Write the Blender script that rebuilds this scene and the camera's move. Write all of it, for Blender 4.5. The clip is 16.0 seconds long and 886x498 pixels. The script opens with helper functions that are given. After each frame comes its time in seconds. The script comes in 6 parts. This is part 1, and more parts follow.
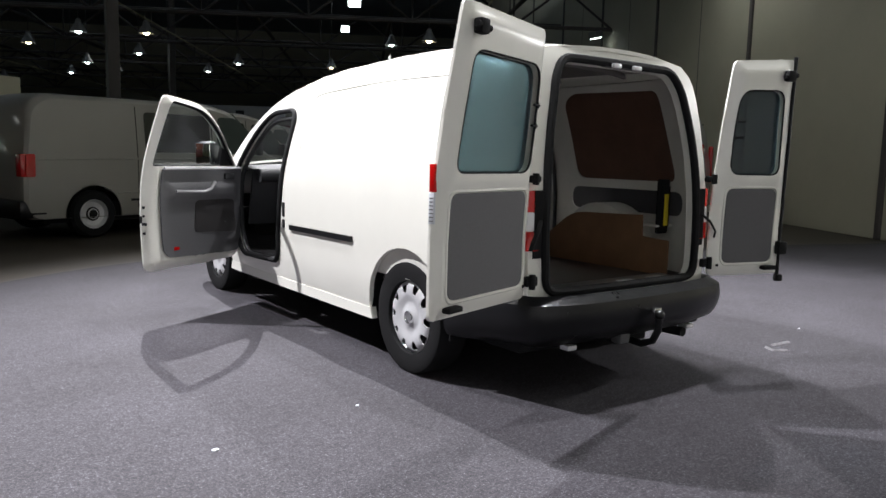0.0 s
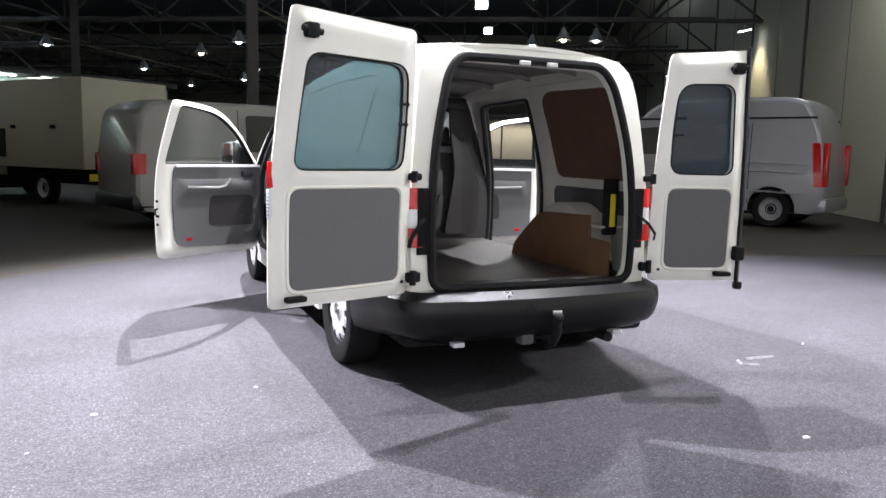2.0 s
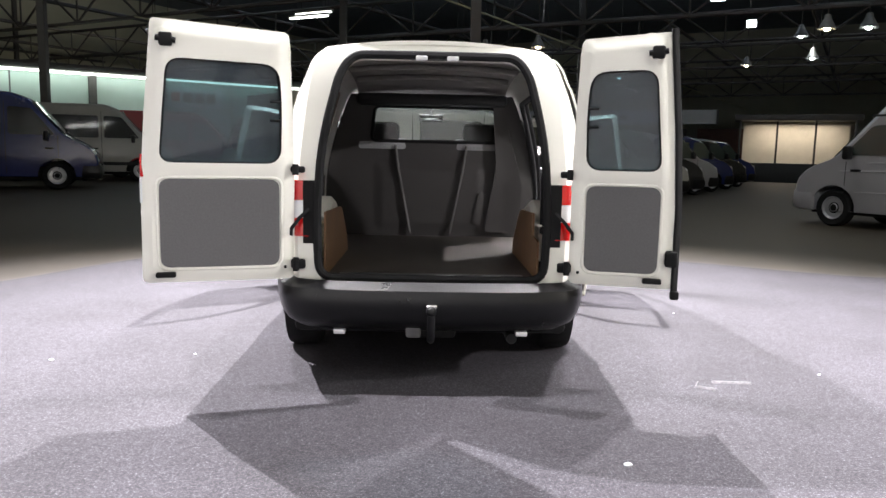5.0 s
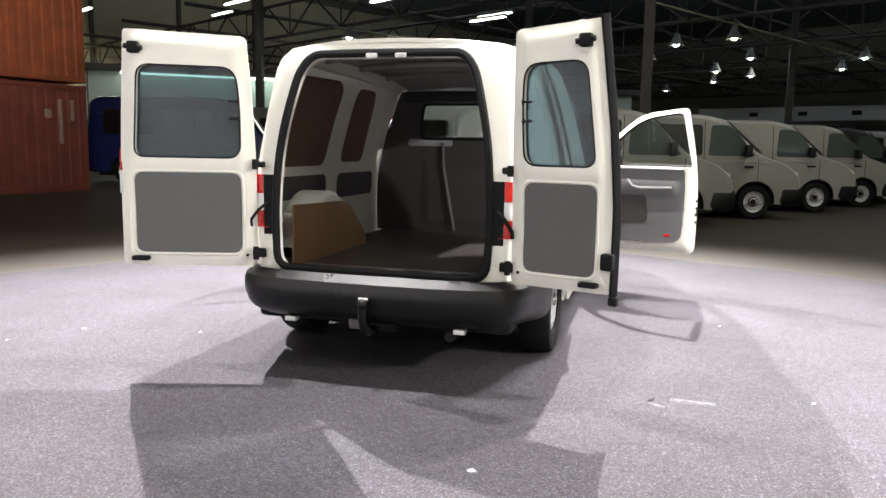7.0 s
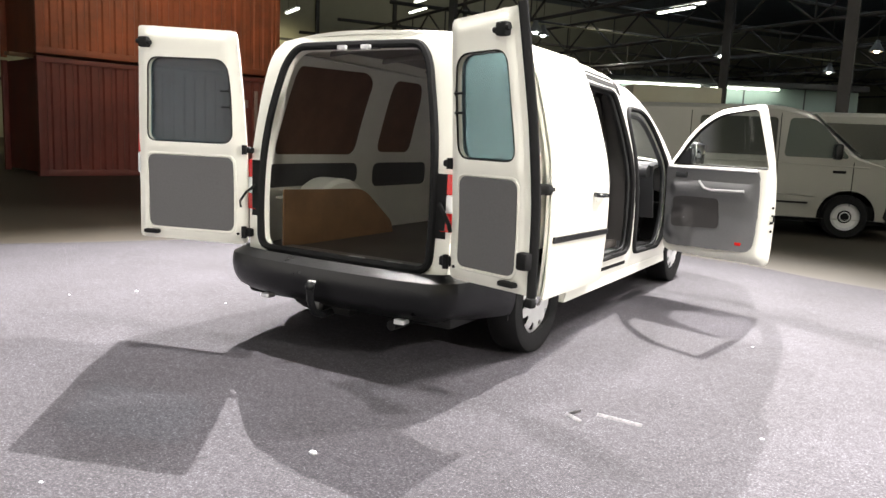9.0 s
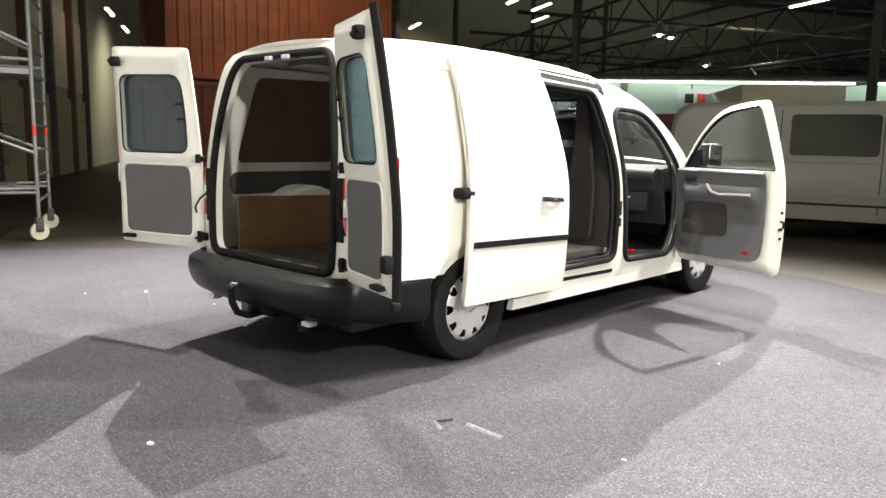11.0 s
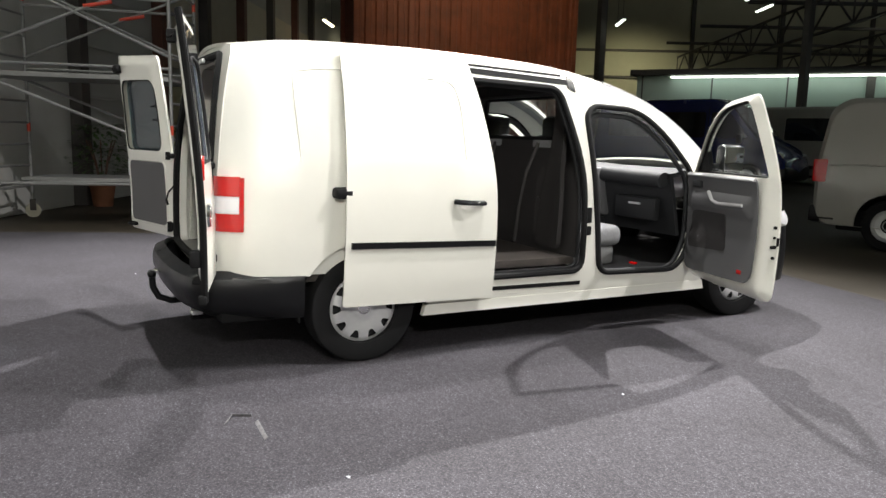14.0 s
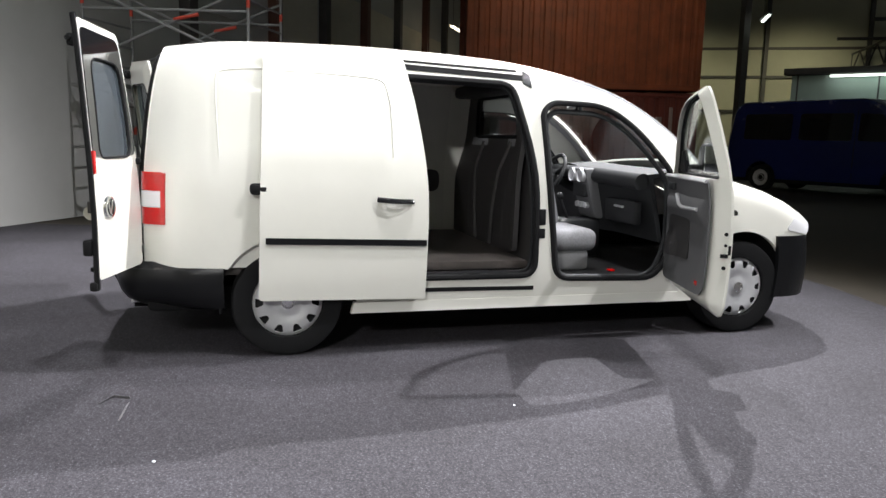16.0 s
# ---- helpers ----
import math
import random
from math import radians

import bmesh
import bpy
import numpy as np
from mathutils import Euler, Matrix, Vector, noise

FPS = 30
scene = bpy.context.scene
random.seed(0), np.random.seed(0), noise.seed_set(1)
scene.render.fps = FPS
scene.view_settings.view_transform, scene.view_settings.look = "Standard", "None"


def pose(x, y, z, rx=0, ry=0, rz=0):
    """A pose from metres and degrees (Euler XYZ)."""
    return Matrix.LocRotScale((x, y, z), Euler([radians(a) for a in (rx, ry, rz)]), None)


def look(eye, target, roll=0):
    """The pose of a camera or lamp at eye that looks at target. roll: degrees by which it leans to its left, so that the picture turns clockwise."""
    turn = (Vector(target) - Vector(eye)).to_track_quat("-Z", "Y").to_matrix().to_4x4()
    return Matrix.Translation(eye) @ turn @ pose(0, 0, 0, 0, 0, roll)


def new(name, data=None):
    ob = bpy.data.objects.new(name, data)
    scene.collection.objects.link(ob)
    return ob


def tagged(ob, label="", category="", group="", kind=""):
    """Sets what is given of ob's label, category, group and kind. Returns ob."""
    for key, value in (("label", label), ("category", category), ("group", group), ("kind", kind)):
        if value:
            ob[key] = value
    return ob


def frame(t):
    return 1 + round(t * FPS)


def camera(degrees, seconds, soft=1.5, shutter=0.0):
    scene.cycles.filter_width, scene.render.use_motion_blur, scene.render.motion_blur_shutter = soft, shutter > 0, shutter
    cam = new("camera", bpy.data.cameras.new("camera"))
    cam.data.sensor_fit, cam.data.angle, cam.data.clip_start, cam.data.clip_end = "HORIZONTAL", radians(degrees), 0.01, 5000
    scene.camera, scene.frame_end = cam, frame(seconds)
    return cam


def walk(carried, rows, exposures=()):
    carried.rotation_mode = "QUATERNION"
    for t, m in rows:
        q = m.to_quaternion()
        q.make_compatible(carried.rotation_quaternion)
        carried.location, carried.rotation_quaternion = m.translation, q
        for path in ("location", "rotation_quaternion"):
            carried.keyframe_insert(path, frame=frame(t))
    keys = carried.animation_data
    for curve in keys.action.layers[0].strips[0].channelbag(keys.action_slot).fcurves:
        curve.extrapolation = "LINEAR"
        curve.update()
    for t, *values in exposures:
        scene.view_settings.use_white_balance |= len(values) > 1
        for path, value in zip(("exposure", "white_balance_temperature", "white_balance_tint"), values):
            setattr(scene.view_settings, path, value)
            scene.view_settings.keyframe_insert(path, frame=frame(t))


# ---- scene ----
cam = camera(61.3, 16.0)
PATH = [
    (0, (-3.111, -3.371, 1.192), (-1.932, -1.774, 0.948), 1.3),
    (0.5, (-2.835, -3.597, 1.206), (-1.728, -1.95, 0.959), 1.1),
    (1, (-2.553, -3.796, 1.211), (-1.524, -2.1, 0.955), 0.6),
    (1.5, (-2.279, -3.967, 1.21), (-1.377, -2.2, 0.956), 1.2),
    (2, (-1.981, -4.134, 1.212), (-1.192, -2.314, 0.959), 1.3),
    (2.5, (-1.665, -4.274, 1.189), (-0.987, -2.41, 0.933), 0.6),
    (3, (-1.37, -4.381, 1.182), (-0.843, -2.468, 0.936), 0.9),
    (3.5, (-1.037, -4.488, 1.175), (-0.616, -2.547, 0.934), 1.1),
    (4, (-0.722, -4.56, 1.195), (-0.419, -2.601, 0.933), 1.0),
    (4.5, (-0.394, -4.608, 1.202), (-0.252, -2.631, 0.939), 1.3),
    (5, (-0.038, -4.645, 1.203), (0.011, -2.662, 0.946), 1.2),
    (5.2, (0.101, -4.665, 1.189), (0.104, -2.681, 0.941), 1.1),
    (7.5, (1.69, -4.383, 1.209), (1.016, -2.518, 0.946), 1.1),
    (8, (2.016, -4.263, 1.214), (1.201, -2.453, 0.961), 1.3),
    (8.2, (2.141, -4.205, 1.222), (1.289, -2.415, 0.957), 1.6),
    (10.5, (3.339, -3.398, 1.234), (2.035, -1.91, 0.942), 2.0),
    (11, (3.594, -3.169, 1.238), (2.24, -1.724, 0.954), 1.3),
    (11.5, (3.797, -2.919, 1.236), (2.339, -1.577, 0.963), 1.8),
    (12, (4.0, -2.684, 1.233), (2.476, -1.416, 0.965), 1.5),
    (12.5, (4.187, -2.4, 1.23), (2.592, -1.224, 0.961), 0.7),
    (13, (4.36, -2.141, 1.222), (2.713, -1.037, 0.953), 1.4),
    (13.5, (4.548, -1.855, 1.287), (2.837, -0.861, 0.998), 1.5),
    (14, (4.703, -1.55, 1.28), (2.956, -0.623, 0.982), 1.5),
    (14.5, (4.833, -1.246, 1.291), (3.032, -0.426, 0.999), 1.5),
    (15, (4.944, -0.926, 1.276), (3.095, -0.218, 0.991), 1.2),
    (15.5, (5.041, -0.609, 1.306), (3.16, 0.005, 1.014), 1.2),
    (16, (5.131, -0.276, 1.267), (3.225, 0.255, 0.973), 1.4),
]
EXPOSURES = [(0.0, -0.85, 6350, 8), (1.0, -0.35, 6250, 9), (1.5, 0.0, 6250, 10), (2.5, 0.3, 6150, 12), (3.5, 0.35, 6250, 12), (5.0, 0.38, 6500, 11), (8.0, 0.42, 6800, 8), (10.5, 0.25, 6950, 6), (12.5, -0.45, 6850, 4.5), (14.5, -0.9, 6650, 5), (16.0, -1.05, 6400, 6)]
walk(cam, [(t, look(eye, target, roll)) for t, eye, target, roll in PATH], EXPOSURES)

# ---------- world and light ----------
world = bpy.data.worlds.new("hall_dark")
scene.world = world
world.use_nodes = True
world.node_tree.nodes["Background"].inputs[0].default_value = (0.5, 0.55, 0.6, 1)
world.node_tree.nodes["Background"].inputs[1].default_value = 0.0

# hall axes: A runs along the long wall, B across it
A = Vector((0.505, 0.863, 0)).normalized()
B = Vector((-A.y, A.x, 0))


def lamp(name, kind, energy, m, colour=(1, 1, 1), **kw):
    d = bpy.data.lights.new(name, kind)
    d.energy, d.color = energy, colour
    if "size" in kw:
        d.shape, d.size, d.size_y = "RECTANGLE", kw["size"], kw.get("size_y", kw["size"])
    if "soft" in kw:
        d.shadow_soft_size = kw["soft"]
    if "cone" in kw:
        d.spot_size, d.spot_blend = radians(kw["cone"]), kw.get("blend", 0.3)
    ob = new(name, d)
    ob.matrix_world = m
    return ob


# photo floodlights under the roof, outside the view
lamp("floodlight_left", "SPOT", 33000, look((-8.2, 7.5, 12.2), (0.7, -0.9, 0.0)), (1.0, 0.965, 1.0), soft=0.05, cone=44, blend=0.8)
lamp("floodlight_front", "SPOT", 35000, look((1.3, 13.2, 12.2), (0.3, -1.0, 0.0)), (1.0, 0.965, 0.99), soft=0.05, cone=40, blend=0.8)
lamp("floodlight_high", "SPOT", 8000, look((-3.2, 0.9, 12.2), (-0.3, -0.9, 0.0)), (1.0, 0.965, 0.99), soft=0.05, cone=54, blend=0.8)
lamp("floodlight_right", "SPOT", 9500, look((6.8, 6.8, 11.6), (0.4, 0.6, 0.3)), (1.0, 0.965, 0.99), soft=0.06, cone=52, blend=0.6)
# unseen low lamp added as fill to brighten the van's right side
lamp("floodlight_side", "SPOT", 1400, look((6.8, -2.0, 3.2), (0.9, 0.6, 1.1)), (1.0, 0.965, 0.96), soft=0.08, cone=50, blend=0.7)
lamp("floodlight_high", "SPOT", 8000, look((3.3, 0.9, 12.2), (0.6, -0.9, 0.0)), (1.0, 0.965, 0.99), soft=0.05, cone=54, blend=0.8)
# unseen area lamp added to brighten the fronts of the parked vans
lamp("batten_light", "AREA", 130, Matrix.Translation((5.6, 9.4, 7.2)), (1.0, 0.97, 0.88), size=3.0, size_y=0.6)
# unseen area lamps in place of roof batten rows, as soft fill for the hall
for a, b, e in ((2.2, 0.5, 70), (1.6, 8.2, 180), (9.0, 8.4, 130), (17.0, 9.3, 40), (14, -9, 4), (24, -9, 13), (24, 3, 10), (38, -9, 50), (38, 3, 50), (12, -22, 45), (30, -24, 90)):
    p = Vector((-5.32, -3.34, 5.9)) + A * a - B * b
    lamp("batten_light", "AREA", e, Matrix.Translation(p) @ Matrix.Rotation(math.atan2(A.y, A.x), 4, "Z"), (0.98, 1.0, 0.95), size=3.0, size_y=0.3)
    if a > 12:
        # unseen upward lamp added to brighten the roof, eleven times its batten's power
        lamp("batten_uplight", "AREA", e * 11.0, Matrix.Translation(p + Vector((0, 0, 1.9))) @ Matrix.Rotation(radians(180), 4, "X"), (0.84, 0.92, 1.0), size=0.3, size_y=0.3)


# ---------- materials ----------
def mat(name, colour, rough=0.5, metal=0.0, noise_scale=0.0, amount=0.1, bump=0.0, bump_scale=200.0, coat=0.0, colour2=None, emit=None, strength=0.0, alpha=1.0, transmission=0.0, spec=0.5, detail=6.0):
    m = bpy.data.materials.new(name)
    m.use_nodes = True
    nt = m.node_tree
    b = nt.nodes["Principled BSDF"]
    b.inputs["Base Color"].default_value = (*colour, 1)
    b.inputs["Roughness"].default_value = rough
    b.inputs["Metallic"].default_value = metal
    b.inputs["Coat Weight"].default_value = coat
    b.inputs["Coat Roughness"].default_value = 0.05
    b.inputs["Transmission Weight"].default_value = transmission
    b.inputs["Specular IOR Level"].default_value = spec
    if emit:
        b.inputs["Emission Color"].default_value = (*emit, 1)
        b.inputs["Emission Strength"].default_value = strength
    tc = nt.nodes.new("ShaderNodeTexCoord")
    if noise_scale:
        n = nt.nodes.new("ShaderNodeTexNoise")
        n.inputs["Scale"].default_value = noise_scale
        n.inputs["Detail"].default_value = detail
        n.inputs["Roughness"].default_value = 0.65
        nt.links.new(tc.outputs["Object"], n.inputs["Vector"])
        r = nt.nodes.new("ShaderNodeValToRGB")
        r.color_ramp.elements[0].position, r.color_ramp.elements[1].position = 0.3, 0.7
        c2 = colour2 or tuple(c * (1 - amount) for c in colour)
        r.color_ramp.elements[0].color = (*c2, 1)
        r.color_ramp.elements[1].color = (*colour, 1)
        nt.links.new(n.outputs["Fac"], r.inputs["Fac"])
        nt.links.new(r.outputs["Color"], b.inputs["Base Color"])
        rr = nt.nodes.new("ShaderNodeMapRange")
        rr.inputs["To Min"].default_value, rr.inputs["To Max"].default_value = max(rough - 0.08, 0.02), min(rough + 0.08, 1)
        nt.links.new(n.outputs["Fac"], rr.inputs["Value"])
        nt.links.new(rr.outputs["Result"], b.inputs["Roughness"])
    if bump:
        n2 = nt.nodes.new("ShaderNodeTexNoise")
        n2.inputs["Scale"].default_value = bump_scale
        n2.inputs["Detail"].default_value = 3
        nt.links.new(tc.outputs["Object"], n2.inputs["Vector"])
        bp = nt.nodes.new("ShaderNodeBump")
        bp.inputs["Strength"].default_value = bump
        bp.inputs["Distance"].default_value = 0.004
        nt.links.new(n2.outputs["Fac"], bp.inputs["Height"])
        nt.links.new(bp.outputs["Normal"], b.inputs["Normal"])
    return m


def glass(name, colour, rough=0.0, haze=0.0):
    m = bpy.data.materials.new(name)
    m.use_nodes = True
    nt = m.node_tree
    nt.nodes.remove(nt.nodes["Principled BSDF"])
    tr, gl, mix, lw, pw, fr = (nt.nodes.new(k) for k in ("ShaderNodeBsdfTransparent", "ShaderNodeBsdfGlossy", "ShaderNodeMixShader", "ShaderNodeLayerWeight", "ShaderNodeMath", "ShaderNodeMath"))
    tr.inputs["Color"].default_value = (*colour, 1)
    gl.inputs["Roughness"].default_value = rough
    lw.inputs["Blend"].default_value = 0.5
    pw.operation, fr.operation = "POWER", "MULTIPLY_ADD"
    pw.inputs[1].default_value, fr.inputs[1].default_value, fr.inputs[2].default_value = 4.5, 0.9, 0.03
    nt.links.new(lw.outputs["Facing"], pw.inputs[0])
    nt.links.new(pw.outputs[0], fr.inputs[0])
    nt.links.new(fr.outputs[0], mix.inputs[0])
    nt.links.new(tr.outputs[0], mix.inputs[1])
    nt.links.new(gl.outputs[0], mix.inputs[2])
    out = mix.outputs[0]
    # mixes a pale bluish diffuse layer over the glass, uneven by noise
    if haze:
        dif, m2 = nt.nodes.new("ShaderNodeBsdfDiffuse"), nt.nodes.new("ShaderNodeMixShader")
        tc, no, rg = (nt.nodes.new(k) for k in ("ShaderNodeTexCoord", "ShaderNodeTexNoise", "ShaderNodeMapRange"))
        dif.inputs["Color"].default_value = (0.30, 0.35, 0.42, 1)
        no.inputs["Scale"].default_value, no.inputs["Detail"].default_value = 3.0, 5.0
        rg.inputs["To Min"].default_value, rg.inputs["To Max"].default_value = haze * 0.6, haze * 1.4
        nt.links.new(tc.outputs["Object"], no.inputs["Vector"])
        nt.links.new(no.outputs["Fac"], rg.inputs["Value"])
        nt.links.new(rg.outputs["Result"], m2.inputs[0])
        nt.links.new(out, m2.inputs[1])
        nt.links.new(dif.outputs[0], m2.inputs[2])
        out = m2.outputs[0]
    nt.links.new(out, nt.nodes["Material Output"].inputs["Surface"])
    return m


PAINT = mat("white_van_paint", (0.78, 0.77, 0.71), 0.35, coat=0.6, noise_scale=3, amount=0.04)
INNER_PAINT = mat("white_inner_paint", (0.72, 0.71, 0.66), 0.4, coat=0.2, noise_scale=5, amount=0.08)
BLACK_PLASTIC = mat("black_textured_plastic", (0.008, 0.0083, 0.0095), 0.3, noise_scale=8, amount=0.3, bump=0.15, bump_scale=600, spec=0.35)
RUBBER = mat("black_rubber", (0.009, 0.009, 0.01), 0.8, noise_scale=30, amount=0.3, bump=0.2, bump_scale=300, spec=0.22)
GREY_PANEL = mat("grey_lining_board", (0.075, 0.074, 0.08), 0.8, noise_scale=40, amount=0.18, bump=0.2, bump_scale=500)
PLY = mat("brown_plywood", (0.155, 0.082, 0.055), 0.6, noise_scale=6, amount=0.35, bump=0.15, bump_scale=120)
CABIN_GREY = mat("grey_cabin_trim", (0.2, 0.2, 0.205), 0.75, noise_scale=60, amount=0.15, bump=0.2, bump_scale=500)
CABIN_DARK = mat("dark_dashboard_plastic", (0.013, 0.014, 0.016), 0.62, noise_scale=40, amount=0.2, bump=0.2, bump_scale=400)
RED_LENS = mat("red_lamp_lens", (0.5, 0.004, 0.004), 0.2, coat=0.3)
CLEAR_LENS = mat("clear_lamp_lens", (0.72, 0.72, 0.74), 0.12, coat=0.8)
SILVER = mat("silver_hubcap", (0.66, 0.66, 0.68), 0.38, metal=0.35, noise_scale=20, amount=0.1)
CHROME = mat("chrome", (0.8, 0.8, 0.8), 0.12, metal=1.0)
FLOOR_PLY = mat("dark_worn_plywood", (0.075, 0.064, 0.058), 0.5, noise_scale=7, amount=0.6, bump=0.15, bump_scale=90)
PLY2 = mat("light_brown_plywood", (0.23, 0.125, 0.065), 0.6, noise_scale=5, amount=0.3, bump=0.15, bump_scale=90)
BOARD = mat("grey_door_board", (0.115, 0.112, 0.118), 0.75, noise_scale=120, amount=0.2, bump=0.25, bump_scale=500)
ROOF_LINING = mat("pale_roof_lining", (0.27, 0.26, 0.25), 0.85, noise_scale=20, amount=0.1, bump=0.2, bump_scale=300)
SEAT = mat("grey_seat_cloth", (0.27, 0.27, 0.285), 0.9, noise_scale=90, amount=0.35, bump=0.3, bump_scale=350)
CABIN_MID = mat("mid_grey_trim", (0.11, 0.11, 0.115), 0.65, noise_scale=70, amount=0.15, bump=0.2, bump_scale=500)
YELLOW = mat("yellow_sticker", (0.75, 0.6, 0.03), 0.5)
MIRROR = mat("mirror", (0.85, 0.87, 0.88), 0.02, metal=1.0)
BULK = mat("dark_grey_bulkhead", (0.030, 0.0275, 0.028), 0.6, noise_scale=60, amount=0.15, bump=0.2, bump_scale=500)
SILL = mat("worn_metal_sill", (0.16, 0.16, 0.165), 0.32, metal=0.4, noise_scale=14, amount=0.45)
GLOSS_BLACK = mat("black_glass_border", (0.01, 0.01, 0.011), 0.08, coat=0.5)
PILLAR = mat("pale_pillar_trim", (0.36, 0.36, 0.37), 0.6, noise_scale=40, amount=0.08)
TINT = glass("green_tinted_glass", (0.25, 0.335, 0.35), haze=0.11)
CLEAR = glass("clear_window_glass", (0.9, 0.93, 0.92))


def felt():
    """Needle felt: dark and pale fibres mixed, worn patches, a slight shine on the flattened pile."""
    m = mat("grey_violet_carpet", (0.15, 0.14, 0.16), 0.85, spec=0.22)
    nt = m.node_tree
    b = nt.nodes["Principled BSDF"]
    tc = nt.nodes.new("ShaderNodeTexCoord")

    def noise(scale, detail, rough):
        n = nt.nodes.new("ShaderNodeTexNoise")
        n.inputs["Scale"].default_value, n.inputs["Detail"].default_value, n.inputs["Roughness"].default_value = scale, detail, rough
        nt.links.new(tc.outputs["Object"], n.inputs["Vector"])
        return n

    def ramp(src, stops):
        r = nt.nodes.new("ShaderNodeValToRGB")
        e = r.color_ramp.elements
        e[0].position, e[1].position = stops[0][0], stops[-1][0]
        e[0].color, e[1].color = (*stops[0][1], 1), (*stops[-1][1], 1)
        for pos, col in stops[1:-1]:
            e.new(pos).color = (*col, 1)
        nt.links.new(src, r.inputs["Fac"])
        return r

    def mul(a, c):
        x = nt.nodes.new("ShaderNodeMix")
        x.data_type, x.blend_type = "RGBA", "MULTIPLY"
        x.inputs["Factor"].default_value = 1
        nt.links.new(a, x.inputs["A"])
        nt.links.new(c, x.inputs["B"])
        return x.outputs["Result"]

    fine, grain, patch = noise(85, 6, 0.9), noise(24, 4, 0.7), noise(1.1, 6, 0.65)
    c1 = ramp(fine.outputs["Fac"], [(0.34, (0.017, 0.016, 0.019)), (0.47, (0.046, 0.0435, 0.052)), (0.56, (0.090, 0.085, 0.098)), (0.68, (0.30, 0.285, 0.32))])
    c2 = ramp(grain.outputs["Fac"], [(0.32, (0.55, 0.55, 0.55)), (0.68, (1.0, 1.0, 1.0))])
    c3 = ramp(patch.outputs["Fac"], [(0.3, (0.66, 0.65, 0.64)), (0.7, (1.0, 1.0, 1.0))])
    nt.links.new(mul(mul(c1.outputs["Color"], c2.outputs["Color"]), c3.outputs["Color"]), b.inputs["Base Color"])
    bp = nt.nodes.new("ShaderNodeBump")
    bp.inputs["Strength"].default_value, bp.inputs["Distance"].default_value = 0.12, 0.004
    nt.links.new(fine.outputs["Fac"], bp.inputs["Height"])
    nt.links.new(bp.outputs["Normal"], b.inputs["Normal"])
    return m


CARPET = felt()
SCUFF = mat("pale_rubbed_felt", (0.27, 0.265, 0.28), 0.9, noise_scale=60, amount=0.6)
CONCRETE = mat("oily_concrete_floor", (0.047, 0.038, 0.026), 0.62, noise_scale=0.9, amount=0.5, bump=0.1, bump_scale=60, spec=0.3)
WALL_WHITE = mat("painted_wall", (0.46, 0.455, 0.44), 0.8, noise_scale=0.8, amount=0.12, bump=0.1, bump_scale=40)
DARK_ROOF = mat("dark_roof_sheet", (0.24, 0.27, 0.30), 0.8, noise_scale=2, amount=0.3)
STEEL = mat("painted_roof_steel", (0.07, 0.062, 0.06), 0.6, noise_scale=3, amount=0.3)
CONTAINER = mat("rusty_orange_container", (0.3, 0.07, 0.025), 0.6, noise_scale=1.2, amount=0.5, bump=0.1, bump_scale=30)


WALL_BEIGE = mat("beige_wall_panel", (0.42, 0.40, 0.31), 0.75, noise_scale=0.5, amount=0.14, bump=0.1, bump_scale=30)
BRICK_YELLOW = mat("painted_yellow_brick", (0.5, 0.46, 0.3), 0.8, noise_scale=4, amount=0.25, bump=0.5, bump_scale=14)
BOARD_PALE = mat("pale_board", (0.6, 0.56, 0.46), 0.6, noise_scale=2, amount=0.12)
BROWN_STEEL = mat("brown_painted_steel", (0.12, 0.045, 0.03), 0.55, noise_scale=3, amount=0.3)
RED_DOOR = mat("dark_red_door", (0.16, 0.02, 0.025), 0.5, noise_scale=3, amount=0.2)
CONTAINER_DARK = mat("dark_red_container", (0.16, 0.03, 0.02), 0.6, noise_scale=1.4, amount=0.45, bump=0.1, bump_scale=30)
ALU = mat("aluminium_tube", (0.3, 0.3, 0.3), 0.5, metal=0.6, noise_scale=12, amount=0.15)
STENCIL = mat("faded_stencil_paint", (0.3, 0.22, 0.2), 0.7, noise_scale=20, amount=0.4)
RED_SLEEVE = mat("orange_red_plastic", (0.6, 0.06, 0.03), 0.45)
POT = mat("brown_pot", (0.2, 0.08, 0.04), 0.7, noise_scale=8, amount=0.2)
LEAF = mat("green_leaf", (0.06, 0.12, 0.03), 0.5, noise_scale=20, amount=0.4)
MINT = mat("pale_green_wall", (0.5, 0.61, 0.57), 0.7, noise_scale=0.7, amount=0.1)
CABLE = mat("yellowed_cable_tray", (0.5, 0.47, 0.3), 0.6, noise_scale=2, amount=0.2)
LAMP_GLOW = mat("lamp_glow", (0.9, 0.95, 0.95), 0.5, emit=(0.9, 1.0, 0.98), strength=14)
WARM_GLOW = mat("warm_lamp_glow", (0.9, 0.85, 0.7), 0.5, emit=(1.0, 0.82, 0.55), strength=12)
TUBE_GLOW = mat("tube_glow", (0.9, 0.95, 0.9), 0.5, emit=(0.93, 1.0, 0.9), strength=6)
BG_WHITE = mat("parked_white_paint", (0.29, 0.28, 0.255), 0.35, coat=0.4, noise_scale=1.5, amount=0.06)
BG_CREAM = mat("cream_truck_paint", (0.55, 0.51, 0.38), 0.45, coat=0.2, noise_scale=1.5, amount=0.1)
BG_SILVER = mat("silver_metallic_paint", (0.36, 0.36, 0.39), 0.36, metal=0.4, coat=0.5, noise_scale=2, amount=0.05)
BG_BLUE = mat("dark_blue_paint", (0.012, 0.02, 0.11), 0.25, coat=0.7, noise_scale=2, amount=0.1)
